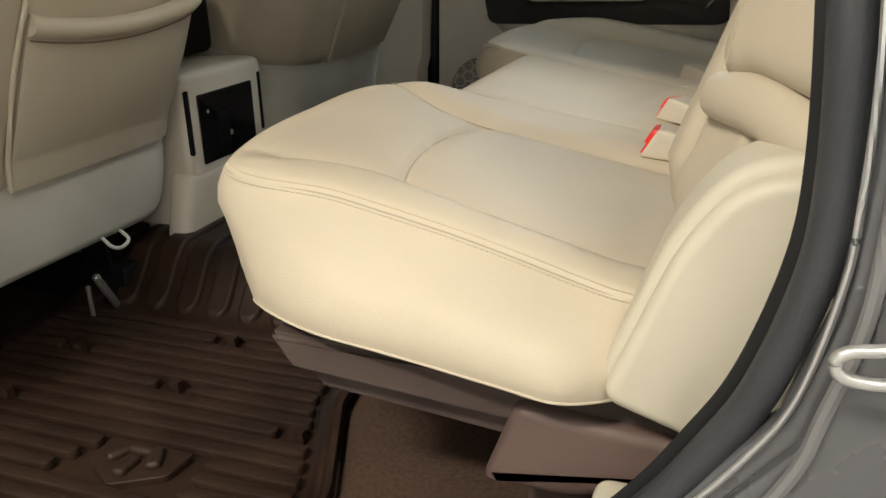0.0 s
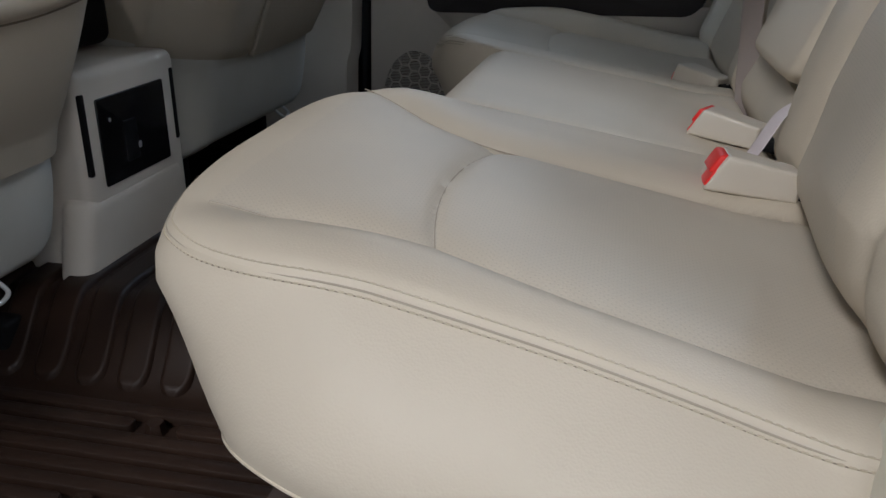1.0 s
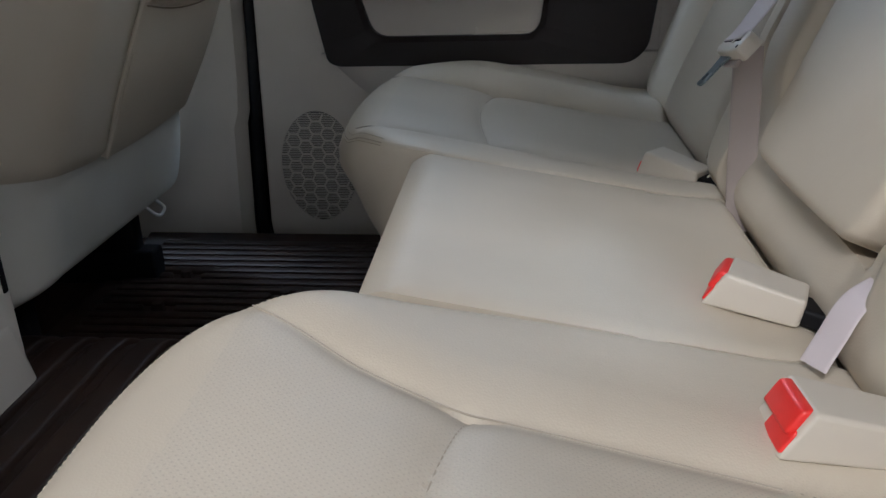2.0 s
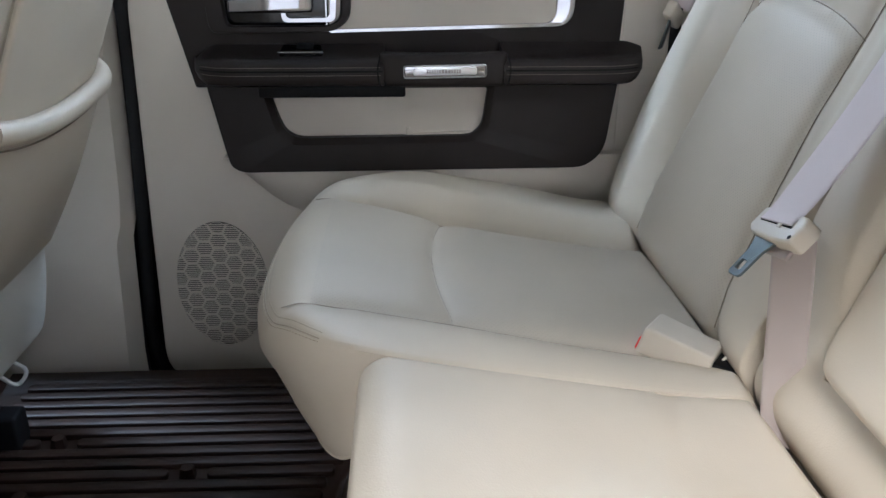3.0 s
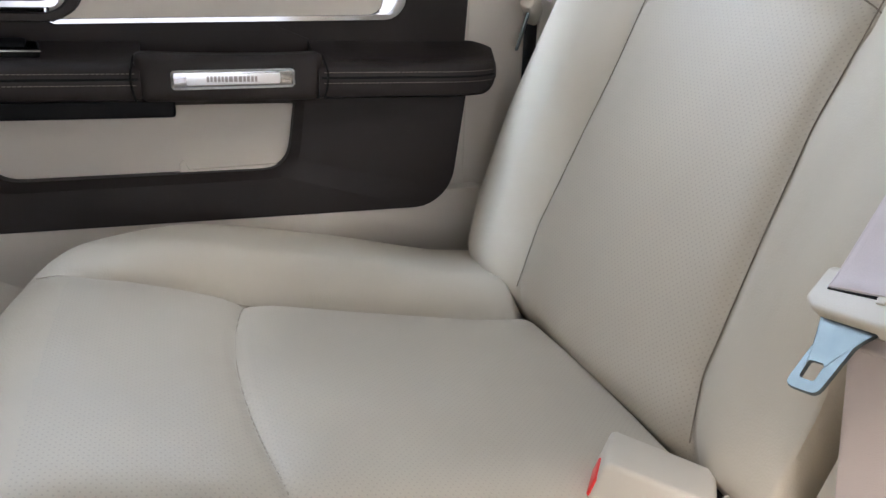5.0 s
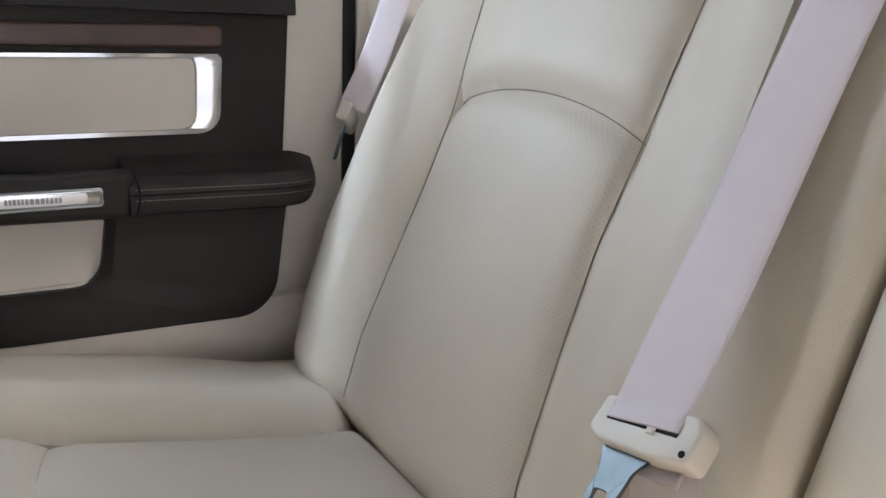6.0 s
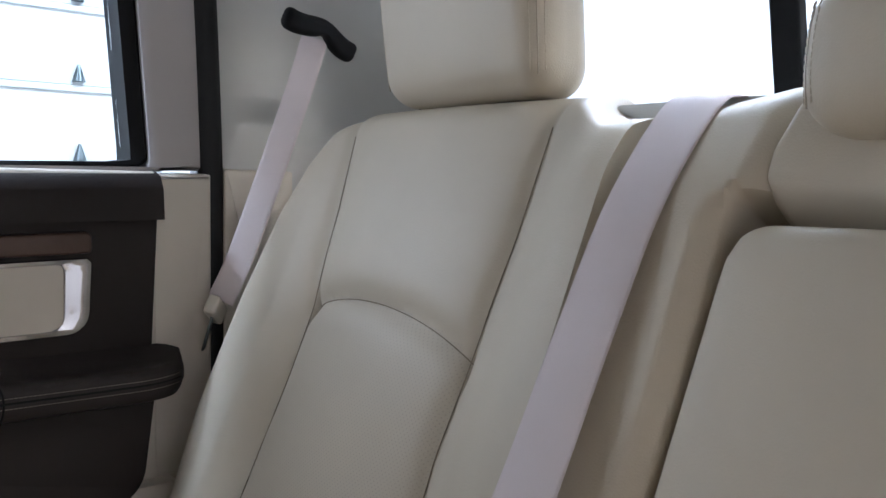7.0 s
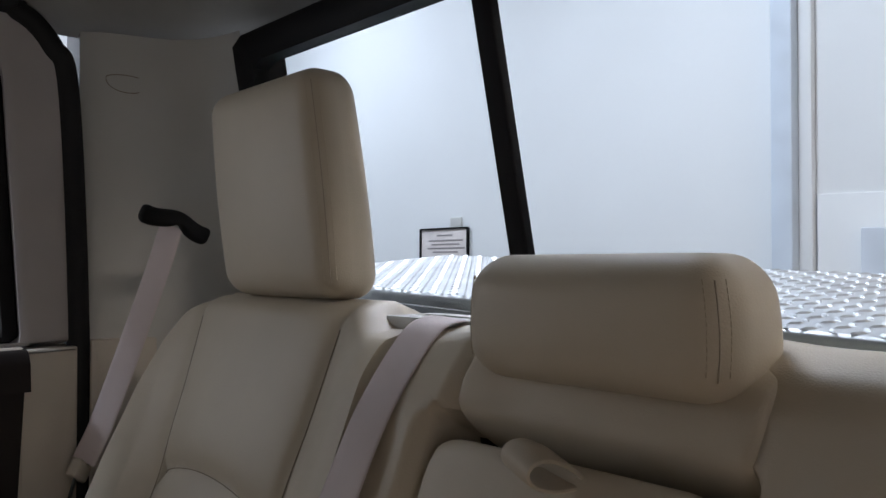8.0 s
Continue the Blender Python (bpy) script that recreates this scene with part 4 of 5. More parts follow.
part("badge_rim", tube([Vector((x, 1.5395, z)) for x, z in rounded([(-0.247, 0.4865), (-0.124, 0.4885), (-0.124, 0.5060), (-0.247, 0.5040)], 0.004)], 0.0012, 6, closed=True), SATIN, badge, "bevelled bright rim")
part("badge_field", slab(rounded([(-0.233, 0.4900), (-0.138, 0.4915), (-0.138, 0.5025), (-0.233, 0.5010)], 0.003), 1.5388, 1.5396, 0.0003), SATIN, badge, "satin badge face")
lb = bmesh.new()
rng = random.Random(4)
xq = -0.213
while xq < -0.163:
    w = rng.uniform(0.0022, 0.004)
    join(lb, slab([(xq, 0.4935), (xq + w, 0.4935), (xq + w, 0.4992), (xq, 0.4992)], 1.5383, 1.5388, 0.0001))
    xq += w + 0.0011
part("lettering", lb, INK, badge, "small grey bars of lettering")
part("window_switch", move(slab(rounded([(-0.033, -0.014), (0.033, -0.014), (0.029, 0.014), (-0.029, 0.014)], 0.005), 0.004, -0.004, 0.002, "z"), Matrix.Translation((-0.402, 1.586, 0.5215)) @ Euler((radians(16), 0, 0)).to_matrix().to_4x4()), GLOSS, door, "gloss black window switch panel")
part("switch_rocker", move(rbox((0.026, 0.016, 0.008), 0.003, 3, 2), Matrix.Translation((-0.396, 1.588, 0.5265)) @ Euler((radians(22), 0, 0)).to_matrix().to_4x4()), BLACK, door, "black rocker switch")
part("switch_trim", tube([Vector((-0.436, 1.5712, 0.5205)), Vector((-0.368, 1.5712, 0.5205))], 0.0016, 6), CHROME, door, "thin chrome edge")
part("under_arm", block((-0.47, 1.57, 0.452), (-0.245, 1.60, 0.472), 0.004), BLACK, door, "dark underside of the armrest")

# speaker: an oval honeycomb over a dark mesh
SPK = (-0.567, 0.118, 0.078, 0.116)
speaker = part("speaker_grille", slab([(SPK[0] + SPK[2] * math.cos(a), SPK[1] + SPK[3] * math.sin(a)) for a in np.linspace(0, 2 * math.pi, 64, endpoint=False)], 1.6225, 1.626, 0.001),
               material("speaker_mesh", (0.06, 0.054, 0.048), 0.7, bump=1.0, scale=2500, vary=0.1), door, "oval speaker grille of beige honeycomb over dark mesh")


def hex_ring(cx, cz, R, r):
    bm = bmesh.new()
    def clip(x, z):
        u, v = (x - SPK[0]) / SPK[2], (z - SPK[1]) / SPK[3]
        d = math.hypot(u, v)
        k = 1 / d if d > 1 else 1
        return SPK[0] + u * k * SPK[2], SPK[1] + v * k * SPK[3]
    rows = []
    for rad, y in ((R, 1.6215), (R, 1.6198), (r + 0.0006, 1.6198), (r, 1.6205), (r, 1.6226)):
        ring = []
        for k in range(6):
            a = radians(60 * k)
            x, z = clip(cx + rad * math.cos(a), cz + rad * math.sin(a))
            ring.append(bm.verts.new((x, y, z)))
        rows.append(ring)
    for a, b in zip(rows, rows[1:]):
        for k in range(6):
            bm.faces.new((a[k], a[(k + 1) % 6], b[(k + 1) % 6], b[k]))
    return bm


HP = 0.0275
for i in range(-5, 6):
    for j in range(-6, 7):
        cx, cz = SPK[0] + HP * 0.866 * i, SPK[1] + HP * (j + 0.5 * (i % 2))
        if ((cx - SPK[0]) / (SPK[2] + 0.009)) ** 2 + ((cz - SPK[1]) / (SPK[3] + 0.009)) ** 2 < 1:
            part("grille_cell", hex_ring(cx, cz, HP * 0.577, HP * 0.505), TRIM, speaker, smooth=False)
slats = bmesh.new()
for k in range(-31, 32):
    z = SPK[1] + 0.0036 * k
    half = SPK[2] * math.sqrt(max(0.0, 1 - ((z - SPK[1]) / SPK[3]) ** 2))
    if half > 0.01:
        bmesh.ops.create_cube(slats, size=1, matrix=Matrix.Translation((SPK[0], 1.6219, z)) @ Matrix.Diagonal((half * 2, 0.0012, 0.0016, 1)))
part("slats", slats, TRIM, speaker, "fine level slats behind the honeycomb", smooth=False, kind="stuff")

# ---- cab shell ----
def panel(name, outline, a, b, mat, label, axis="y", bevel=0.006):
    return solid(name, slab(outline, a, b, bevel, axis), mat, label, "trim", kind="structure")


window_1 = thing("window_1", "clear rear door window with a thin dark frame", "window", (-0.25, 1.70, 0.75), kind="structure")
WO = rounded([(-0.66, 0.735), (0.104, 0.755), (0.075, 1.16), (0.03, 1.20), (-0.55, 1.20)], [0.005, 0.005, 0.04, 0.05, 0.05])
WI = rounded([(-0.62, 0.745), (0.083, 0.762), (0.055, 1.13), (0.02, 1.16), (-0.52, 1.16)], [0.005, 0.005, 0.03, 0.04, 0.04])
part("window_frame", ring_plate(WO, WI, 1.655, 1.72, 120, 0.004), BLACK, window_1, "black rubber window frame")
gl = part("pane", slab(WI, 1.700, 1.704, 0.0005), GLASS, window_1, "clear window glass", smooth=False)
gl.visible_shadow = False
# door frame between window and weather seal
DFO = rounded([(-0.675, 0.74), (0.182, 0.752), (0.168, 1.13), (0.115, 1.225), (0.03, 1.243), (-0.56, 1.243), (-0.68, 1.15)], [0.003, 0.003, 0.04, 0.04, 0.03, 0.04, 0.04])
solid("trim_door_frame", ring_plate(DFO, WO, 1.640, 1.72, 160, 0.006), DOORPAINT, "mauve-grey painted upper door frame", "trim", kind="structure")
panel("trim_door_edge", rounded([(0.09, -0.05), (0.178, 0.10), (0.178, 0.748), (0.09, 0.746)], 0.004), 1.6275, 1.72, TRIM, "beige rear edge of the door")
SEALP = [(0.13, -0.02), (0.180, 0.14), (0.184, 0.40), (0.182, 0.76), (0.164, 1.12), (0.140, 1.19), (0.095, 1.232), (0.02, 1.243), (-0.55, 1.243), (-0.66, 1.20), (-0.70, 1.05), (-0.695, 0.74), (-0.682, 0.54), (-0.694, 0.26), (-0.706, 0.02), (-0.690, -0.060), (-0.635, -0.094), (0.05, -0.094)]
far_seal = thing("weather_seal", "black rubber weather seal round the closed door", "seal", (-0.26, 1.645, -0.09), "door seals")
part("bulb", tube(smooth_line([Vector((x, 1.645, z)) for x, z in SEALP] + [Vector((0.13, 1.645, -0.02))], 300), lambda q: 0.011 + 0.006 * step01(0.50, 0.40, q), 10, up=(0, 1, 0)), RUBBER, far_seal, "round black rubber bulb")
part("lip", tube(smooth_line([Vector((x * 1.012 + 0.003, 1.658, (z - 0.55) * 1.012 + 0.55)) for x, z in SEALP] + [Vector((0.135, 1.658, -0.027))], 200), 0, 8, flat=(0.005, 0.0016), up=(0, 1, 0)), RUBBER, far_seal, "thin outer lip")
# pillar between front and rear doors
def b_pillar():
    prof = [(1.66, 0.0), (1.622, 0.012), (1.606, 0.05), (1.598, 0.10), (1.604, 0.15), (1.63, 0.19), (1.68, 0.21)]
    bm = bmesh.new()
    rows = []
    for z, grow, inn in ((-0.07, 1.5, 0.045), (0.0, 1.45, 0.04), (0.21, 1.35, 0.035), (0.235, 1.2, 0.012), (0.30, 1.1, 0.006), (0.60, 1.0, 0.0), (1.0, 1.0, 0.0), (1.24, 1.1, 0.0)):
        x0 = interp(z, [-0.07, 0.02, 0.26, 0.54, 0.74, 1.05, 1.24], [-0.712, -0.716, -0.706, -0.694, -0.705, -0.712, -0.69])
        rows.append([bm.verts.new((x0 - d * grow, y - inn, z)) for y, d in prof])
    for a, b in zip(rows, rows[1:]):
        for k in range(len(prof) - 1):
            bm.faces.new((a[k], a[k + 1], b[k + 1], b[k]))
    return bm


solid("trim_middle_pillar", b_pillar(), TRIM, "beige plastic pillar trim between the doors", "trim", kind="structure")


def quarter():
    """Rear side trim: from the door seal back, bending in to the rear window."""
    prof = [(0.185, 1.66), (0.21, 1.645), (0.25, 1.632), (0.30, 1.622), (0.34, 1.61), (0.375, 1.58), (0.395, 1.54), (0.405, 1.49)]
    bm = bmesh.new()
    rows = []
    for z in np.linspace(-0.05, 1.225, 40):
        lean = -0.10 * max(0, z - 0.8) ** 1.0 * 0.9
        rows.append([bm.verts.new((x + (lean * (x - 0.185) / 0.2 + 0.06 * step01(1.0, 0.8, z) * (x - 0.185) / 0.2), y - 0.02 * step01(0.9, 1.22, z) * 0 + 0.0, z)) for x, y in prof])
    for a, b in zip(rows, rows[1:]):
        for k in range(len(prof) - 1):
            bm.faces.new((a[k], a[k + 1], b[k + 1], b[k]))
    return bm


solid("trim_rear_quarter", quarter(), QUARTER, "pale grey rear side trim panel", "trim", kind="structure")
solid("trim_rear_quarter_low", slab(rounded([(0.196, -0.05), (0.40, -0.05), (0.40, 0.755), (0.196, 0.755)], 0.003), 1.628, 1.66, 0.003), TRIM, "beige lower rear side trim", "trim", kind="structure")
solid("trim_cover", tube([Vector((0.245 + 0.032 * math.cos(a) * (1 - 0.15 * math.sin(a)), 1.631 - 0.004, 1.155 + (0.021 * math.sin(a) if math.sin(a) < 0 else 0.006 * math.sin(a)))) for a in np.linspace(0, 2 * math.pi, 40, endpoint=False)], 0.0007, 5, closed=True), SEAM, "thin outline of a round trim cover", "trim", kind="structure")


def roof():
    def fn(u, v):
        x = -2.4 + 2.85 * (u + 1) / 2
        y = -0.09 + 1.78 * (v + 1) / 2
        e = min(y + 0.09, 1.69 - y)
        return (x, y, 1.262 - 0.04 * max(0, 1 - e / 0.14) ** 2 - 0.03 * step01(0.25, 0.45, x))
    bm, rows = sheet(fn, np.linspace(-1, 1, 40), np.linspace(-1, 1, 40))
    skirt(bm, rows, [lambda p: Vector((p.x, p.y, 1.32))])
    return bm


solid("ceiling", roof(), HEADLINER, "grey cloth headliner", "headliner", kind="structure")

# rear window and wall
def rw(z):
    return 0.420 - 0.22 * (z - 0.86)


window_2 = thing("window_2", "rear window with black frame and sliding centre pane", "window", (0.47, MID, 0.86), kind="structure")
def rw_map(bm):
    for v in bm.verts:
        v.co.y, v.co.x = v.co.x, rw(v.co.z) + (v.co.y)
    return bm
RWO = rounded([(-0.03, 0.70), (1.514, 0.70), (1.489, 1.207), (-0.005, 1.207)], 0.02)
RWI = rounded([(0.05, 0.716), (1.457, 0.716), (1.443, 1.166), (0.065, 1.166)], 0.025)
part("window_frame", rw_map(ring_plate(RWO, RWI, 0.0, 0.095, 120, 0.004, 0.03)), BLACK, window_2, "black window frame")
rg = part("pane", rw_map(slab(RWI, 0.020, 0.024, 0.0005)), GLASS, window_2, "clear rear glass", smooth=False)
rg.visible_shadow = False
part("slider_rail", rw_map(slab(rounded([(0.953, 0.717), (0.980, 0.717), (0.980, 1.168), (0.953, 1.168)], 0.004), 0.003, 0.016, 0.003)), BLACK, window_2, "black upright of the sliding pane")
solid("wall_rear", slab([(-0.09, -0.07), (1.68, -0.07), (1.68, 0.705), (-0.09, 0.705)], 0.46, 0.52, 0.004, "x"), RUBBER, "dark carpeted rear cab wall", "wall", kind="structure")
ledge = thing("trim_belt_ledge", "pale plastic bezel with a dark belt slot behind the backrest", "trim", (0.335, 0.98, 0.81), kind="structure")
LEDGE_O = rounded([(0.300, 0.905), (0.372, 0.905), (0.372, 1.050), (0.300, 1.050)], 0.012)
LEDGE_I = rounded([(0.334, 0.915), (0.350, 0.915), (0.350, 1.035), (0.334, 1.035)], 0.005)
bezel = ring_plate(LEDGE_O, LEDGE_I, 0.0, 0.014, 96, 0.003)
for v in bezel.verts:
    v.co = Vector((v.co.x, v.co.z, 0.815 - v.co.y))
part("bezel", bezel, QUARTER, ledge, "pale grey plastic bezel")
part("slot", block((0.330, 0.910, 0.790), (0.354, 1.040, 0.803), 0.002), BLACK, ledge, "dark belt slot")

# floor
solid("floor", slab([(-2.5, -0.10), (0.5, -0.10), (0.5, 1.545), (-2.5, 1.545)], -0.012, -0.12, 0.002, "z"), CARPET, "dark brown carpeted cab floor", "floor", kind="structure")


solid("floor_sill", slab([(-2.5, 1.546), (0.5, 1.546), (0.5, 1.70), (-2.5, 1.70)], -0.100, -0.14, 0.002, "z"), RUBBER, "dark door sill step beside the floor", "floor", kind="structure")


def mat_rear(y):
    """The mat's rear edge, running back beside the sill."""
    return interp(y, [0.0, 0.13, 0.28, 0.34, 1.17, 1.23, 1.38, 1.52], [-0.235, -0.262, -0.322, -0.330, -0.330, -0.322, -0.262, -0.235])


def under_carpet():
    """Carpet that rises under the bench."""
    prof = [(-0.335, -0.011), (-0.315, 0.004), (-0.27, 0.016), (-0.10, 0.03), (0.02, 0.06), (0.2, 0.10), (0.45, 0.11)]
    def fn(i, y):
        x, z = prof[int(i)]
        return (max(x, mat_rear(y) + 0.003 + 0.014 * i), y, z)
    bm, rows = sheet(fn, range(len(prof)), np.linspace(-0.02, 1.62, 60))
    skirt(bm, rows, [lambda p: Vector((p.x, p.y, -0.02))])
    return bm


solid("trim_carpet_rise", under_carpet(), CARPET, "brown carpet rising under the rear bench", "carpet", kind="structure")
base = thing("bench_base", "grey-brown felt storage flap folded under the rear bench", "seat base", (-0.1, MID, 0.05))
def flap(prof, y0, y1, bevel):
    bm = bmesh.new()
    rows = [[bm.verts.new((x, y, z)) for x, z in prof] for y in (y0, y1)]
    n = len(prof)
    for k in range(n):
        bm.faces.new((rows[0][k], rows[0][(k + 1) % n], rows[1][(k + 1) % n], rows[1][k]))
    bm.faces.new(rows[0]), bm.faces.new(list(reversed(rows[1])))
    bmesh.ops.bevel(bm, geom=bm.edges[:], offset=bevel, segments=3, affect="EDGES")
    return bm
part("storage_flap", flap([(-0.238, 0.196), (-0.226, 0.170), (-0.06, 0.160), (0.12, 0.15), (0.12, 0.190)], 0.062, 1.50, 0.007), GREYFELT, base, "lower layer of the folded flap")
part("storage_flap", flap([(-0.262, 0.230), (-0.240, 0.197), (-0.06, 0.188), (0.12, 0.18), (0.12, 0.220)], 0.042, 1.51, 0.006), GREYFELT, base, "upper layer of the folded flap")
def bracket():
    return slab(rounded([(-0.072, 0.132), (-0.044, 0.208), (0.16, 0.188), (0.16, 0.130), (0.060, 0.148), (0.0, 0.130)], [0.010, 0.012, 0.01, 0.01, 0.03, 0.01]), 0.030, 0.12, 0.012)
part("bracket_cover", bracket(), BROWNP, base, "brown plastic bracket cover")
part("foot", block((-0.05, 0.10, 0.0), (0.15, 0.14, 0.15), 0.008), BROWNP, base)
part("foot", block((-0.05, 1.44, 0.0), (0.15, 1.48, 0.15), 0.008), BLACK, base)

# near side of the bench and door opening
SHP = rounded([(0.013, 0.236), (0.060, 0.362), (0.097, 0.409), (0.26, 0.420), (0.26, 0.14), (0.085, 0.211)], [0.02, 0.04, 0.03, 0.004, 0.004, 0.03], 8)
shield = thing("trim_seat_side", "cream plastic side shield beside the rear bench", "trim", (0.1, 0.04, 0.2), kind="structure")
part("shield_base", slab(SHP, 0.018, 0.075, 0.009, steps=5), SHIELD, shield)
FACE_SH = rounded([(0.020, 0.2365), (0.066, 0.356), (0.101, 0.400), (0.26, 0.409), (0.26, 0.15), (0.085, 0.2150)], [0.016, 0.04, 0.03, 0.004, 0.004, 0.03], 8)
part("shield_face", slab(FACE_SH, 0.006, 0.03, 0.010, steps=6), SHIELD, shield, "raised face of the shield")
NEARSEAL = [(0.1345, -0.05, 0.50), (0.140, -0.05, 0.42), (0.1365, -0.05, 0.365), (0.118, -0.05, 0.297), (0.0945, -0.05, 0.251), (0.058, -0.05, 0.195), (-0.03, -0.05, 0.09), (-0.10, -0.05, 0.03), (-0.25, -0.05, -0.01), (-0.60, -0.05, -0.02), (-0.72, -0.05, 0.03), (-0.74, -0.05, 0.3), (-0.75, -0.04, 0.8), (-0.70, 0.02, 1.16), (-0.5, 0.03, 1.235), (-0.1, 0.03, 1.24), (0.06, 0.02, 1.18), (0.105, 0.0, 0.95), (0.116, -0.01, 0.70), (0.124, -0.03, 0.60), (0.1345, -0.05, 0.50)]
NEARSEAL = NEARSEAL[14:-1] + NEARSEAL[:15]
near_seal = thing("weather_seal", "rubber weather seal of the open doorway, sheen in its colour", "seal", (-0.3, -0.05, -0.02), "door seals")
part("bulb", tube(smooth_line([Vector(p) for p in NEARSEAL], 260), 0.0112, 12, up=(0, 1, 0)), SEALRUB, near_seal, "round rubber bulb")
part("lip", tube(smooth_line([Vector((x - 0.010 * (x > -0.2), y + 0.010, z + 0.003)) for x, y, z in NEARSEAL], 260), 0, 8, flat=(0.006, 0.0018), up=(0.3, 1, 0.2)), RUBBER, near_seal, "thin inner lip gripping the trim")
JAMB = [(0.145, 1.24), (0.148, 0.55), (0.150, 0.42), (0.146, 0.35), (0.128, 0.285), (0.09, 0.235), (0.03, 0.16), (-0.05, 0.06), (-0.14, 0.0), (-0.24, -0.03), (-0.24, -0.12), (0.75, -0.12), (0.75, 1.24)]
body = solid("wall_near_rear", slab(JAMB, -0.062, -0.03, 0.008), PAINT, "dark grey painted door jamb", "car body", kind="structure")
solid("trim_flange", tube(smooth_line([Vector(p) for p in ((0.128, -0.050, 0.70), (0.146, -0.066, 0.50), (0.1495, -0.066, 0.41), (0.1475, -0.066, 0.365), (0.134, -0.066, 0.300), (0.112, -0.066, 0.258), (0.080, -0.066, 0.213), (0.02, -0.066, 0.14))], 80), 0.0021, 8), SATIN, "bright painted flange edge beside the seal", "car body", kind="structure")
# the highlight along the jamb's edge is a tube of paler paint
solid("trim_jamb_edge", tube(smooth_line([Vector(p) for p in ((0.150, -0.07, 0.60), (0.160, -0.075, 0.45), (0.161, -0.075, 0.385), (0.158, -0.075, 0.345), (0.147, -0.075, 0.298), (0.136, -0.075, 0.258), (0.10, -0.075, 0.19))], 60), 0.0042, 8), material("jamb_edge_highlight", (0.24, 0.24, 0.25), 0.35, 0.3), "edge of the painted jamb, its highlight put into lighter paint", "car body", kind="structure")
JAMB2 = [(x + 0.016, z - 0.004) for x, z in JAMB[:10]] + JAMB[10:]
solid("wall_near_outer", slab(JAMB2, -0.072, -0.063, 0.003), PAINT, "dark grey painted jamb step", "car body", kind="structure")
striker = thing("door_striker", "zinc-plated door striker loop on the painted jamb", "striker", (0.16, -0.1, 0.34))
part("loop", tube(smooth_line([Vector((0.190, -0.090, 0.354)), Vector((0.165, -0.098, 0.351)), Vector((0.150, -0.101, 0.3495)), Vector((0.1445, -0.101, 0.344)), Vector((0.1485, -0.101, 0.336)), Vector((0.165, -0.098, 0.333)), Vector((0.190, -0.090, 0.334))], 40), 0.0034, 10), material("zinc_plate", (0.75, 0.75, 0.74), 0.32, 0.8), striker)
part("base_plate", block((0.172, -0.094, 0.318), (0.21, -0.072, 0.368), 0.004), STEEL, striker, "steel base plate")
solid("trim_sill_cap", move(rbox((0.05, 0.04, 0.03), 0.012, 5, 3), Matrix.Translation((0.045, 0.005, 0.152))), SHIELD, "small cream plastic sill cap", "trim", kind="structure")
solid("trim_inner_near", slab(rounded([(0.15, -0.05), (0.46, -0.05), (0.46, 1.23), (0.15, 1.23)], 0.004), -0.028, -0.01, 0.003), QUARTER, "pale rear side trim at the doorway", "trim", kind="structure")
solid("wall_near_front", slab([(-2.5, -0.12), (-0.78, -0.12), (-0.78, 1.24), (-0.95, 1.24), (-0.95, 0.78), (-2.3, 0.78), (-2.3, 1.24), (-2.5, 1.24)], -0.09, -0.04, 0.004), DARK, "dark front door side", "car body", kind="structure")
solid("wall_far_front", slab([(-2.5, -0.12), (-0.74, -0.12), (-0.74, 1.24), (-0.95, 1.24), (-0.95, 0.78), (-2.3, 0.78), (-2.3, 1.24), (-2.5, 1.24)], 1.67, 1.72, 0.004), DARK, "dark front door side", "car body", kind="structure")
solid("wall_far_sill", slab([(-0.76, -0.16), (0.5, -0.16), (0.5, -0.10), (-0.76, -0.10)], 1.71, 1.76, 0.004), RUBBER, "dark door sill", "car body", kind="structure")
solid("wall_far_rear", slab([(0.19, -0.1), (0.5, -0.1), (0.5, 1.24), (0.19, 1.24)], 1.675, 1.74, 0.004), PAINT, "dark grey painted body side", "car body", kind="structure")
# backing panel, added to close a light leak beside the seal
solid("wall_far_backing", slab([(-0.80, -0.12), (-0.60, -0.12), (-0.60, 1.24), (-0.80, 1.24)], 1.705, 1.75, 0.004), RUBBER, "added dark backing panel that stops light behind the door seal", "car body", kind="structure")
solid("wall_front", slab([(-0.1, -0.1), (1.7, -0.1), (1.7, 0.75), (-0.1, 0.75)], -2.45, -2.1, 0.02, "x"), BLACK, "dark dashboard front", "dashboard", kind="structure")

# ---- floor mats ----
floor_mat = thing("floor_mat", "dark brown moulded rubber floor mat with raised ribs", "floor mat", (-0.6, 0.3, 0))


def mat_z(y):
    return 0.075 * step01(0.440, 0.56, y) * step01(1.070, 0.95, y)


def mat_sheet():
    def fn(u, v):
        y = -0.02 + 1.54 * (v + 1) / 2
        x = -0.90 + (mat_rear(y) + 0.90) * (u + 1) / 2
        e = mat_rear(y) - x
        z = -0.002 + mat_z(y) + 0.014 * step01(0.016, 0.006, e) - 0.003 * bell(e - 0.020, 0.005) + 0.012 * step01(1.47, 1.52, y)
        return (x, y, z)
    bm, rows = sheet(fn, [float(v) for v in np.r_[np.linspace(-1, 0.85, 40), np.linspace(0.86, 1, 30)]], np.linspace(-1, 1, 150))
    skirt(bm, rows, [lambda p: Vector((p.x, p.y, p.z - 0.006)), lambda p: Vector((p.x, p.y, -0.011))])
    return bm


part("sheet", mat_sheet(), MATRUB, floor_mat)


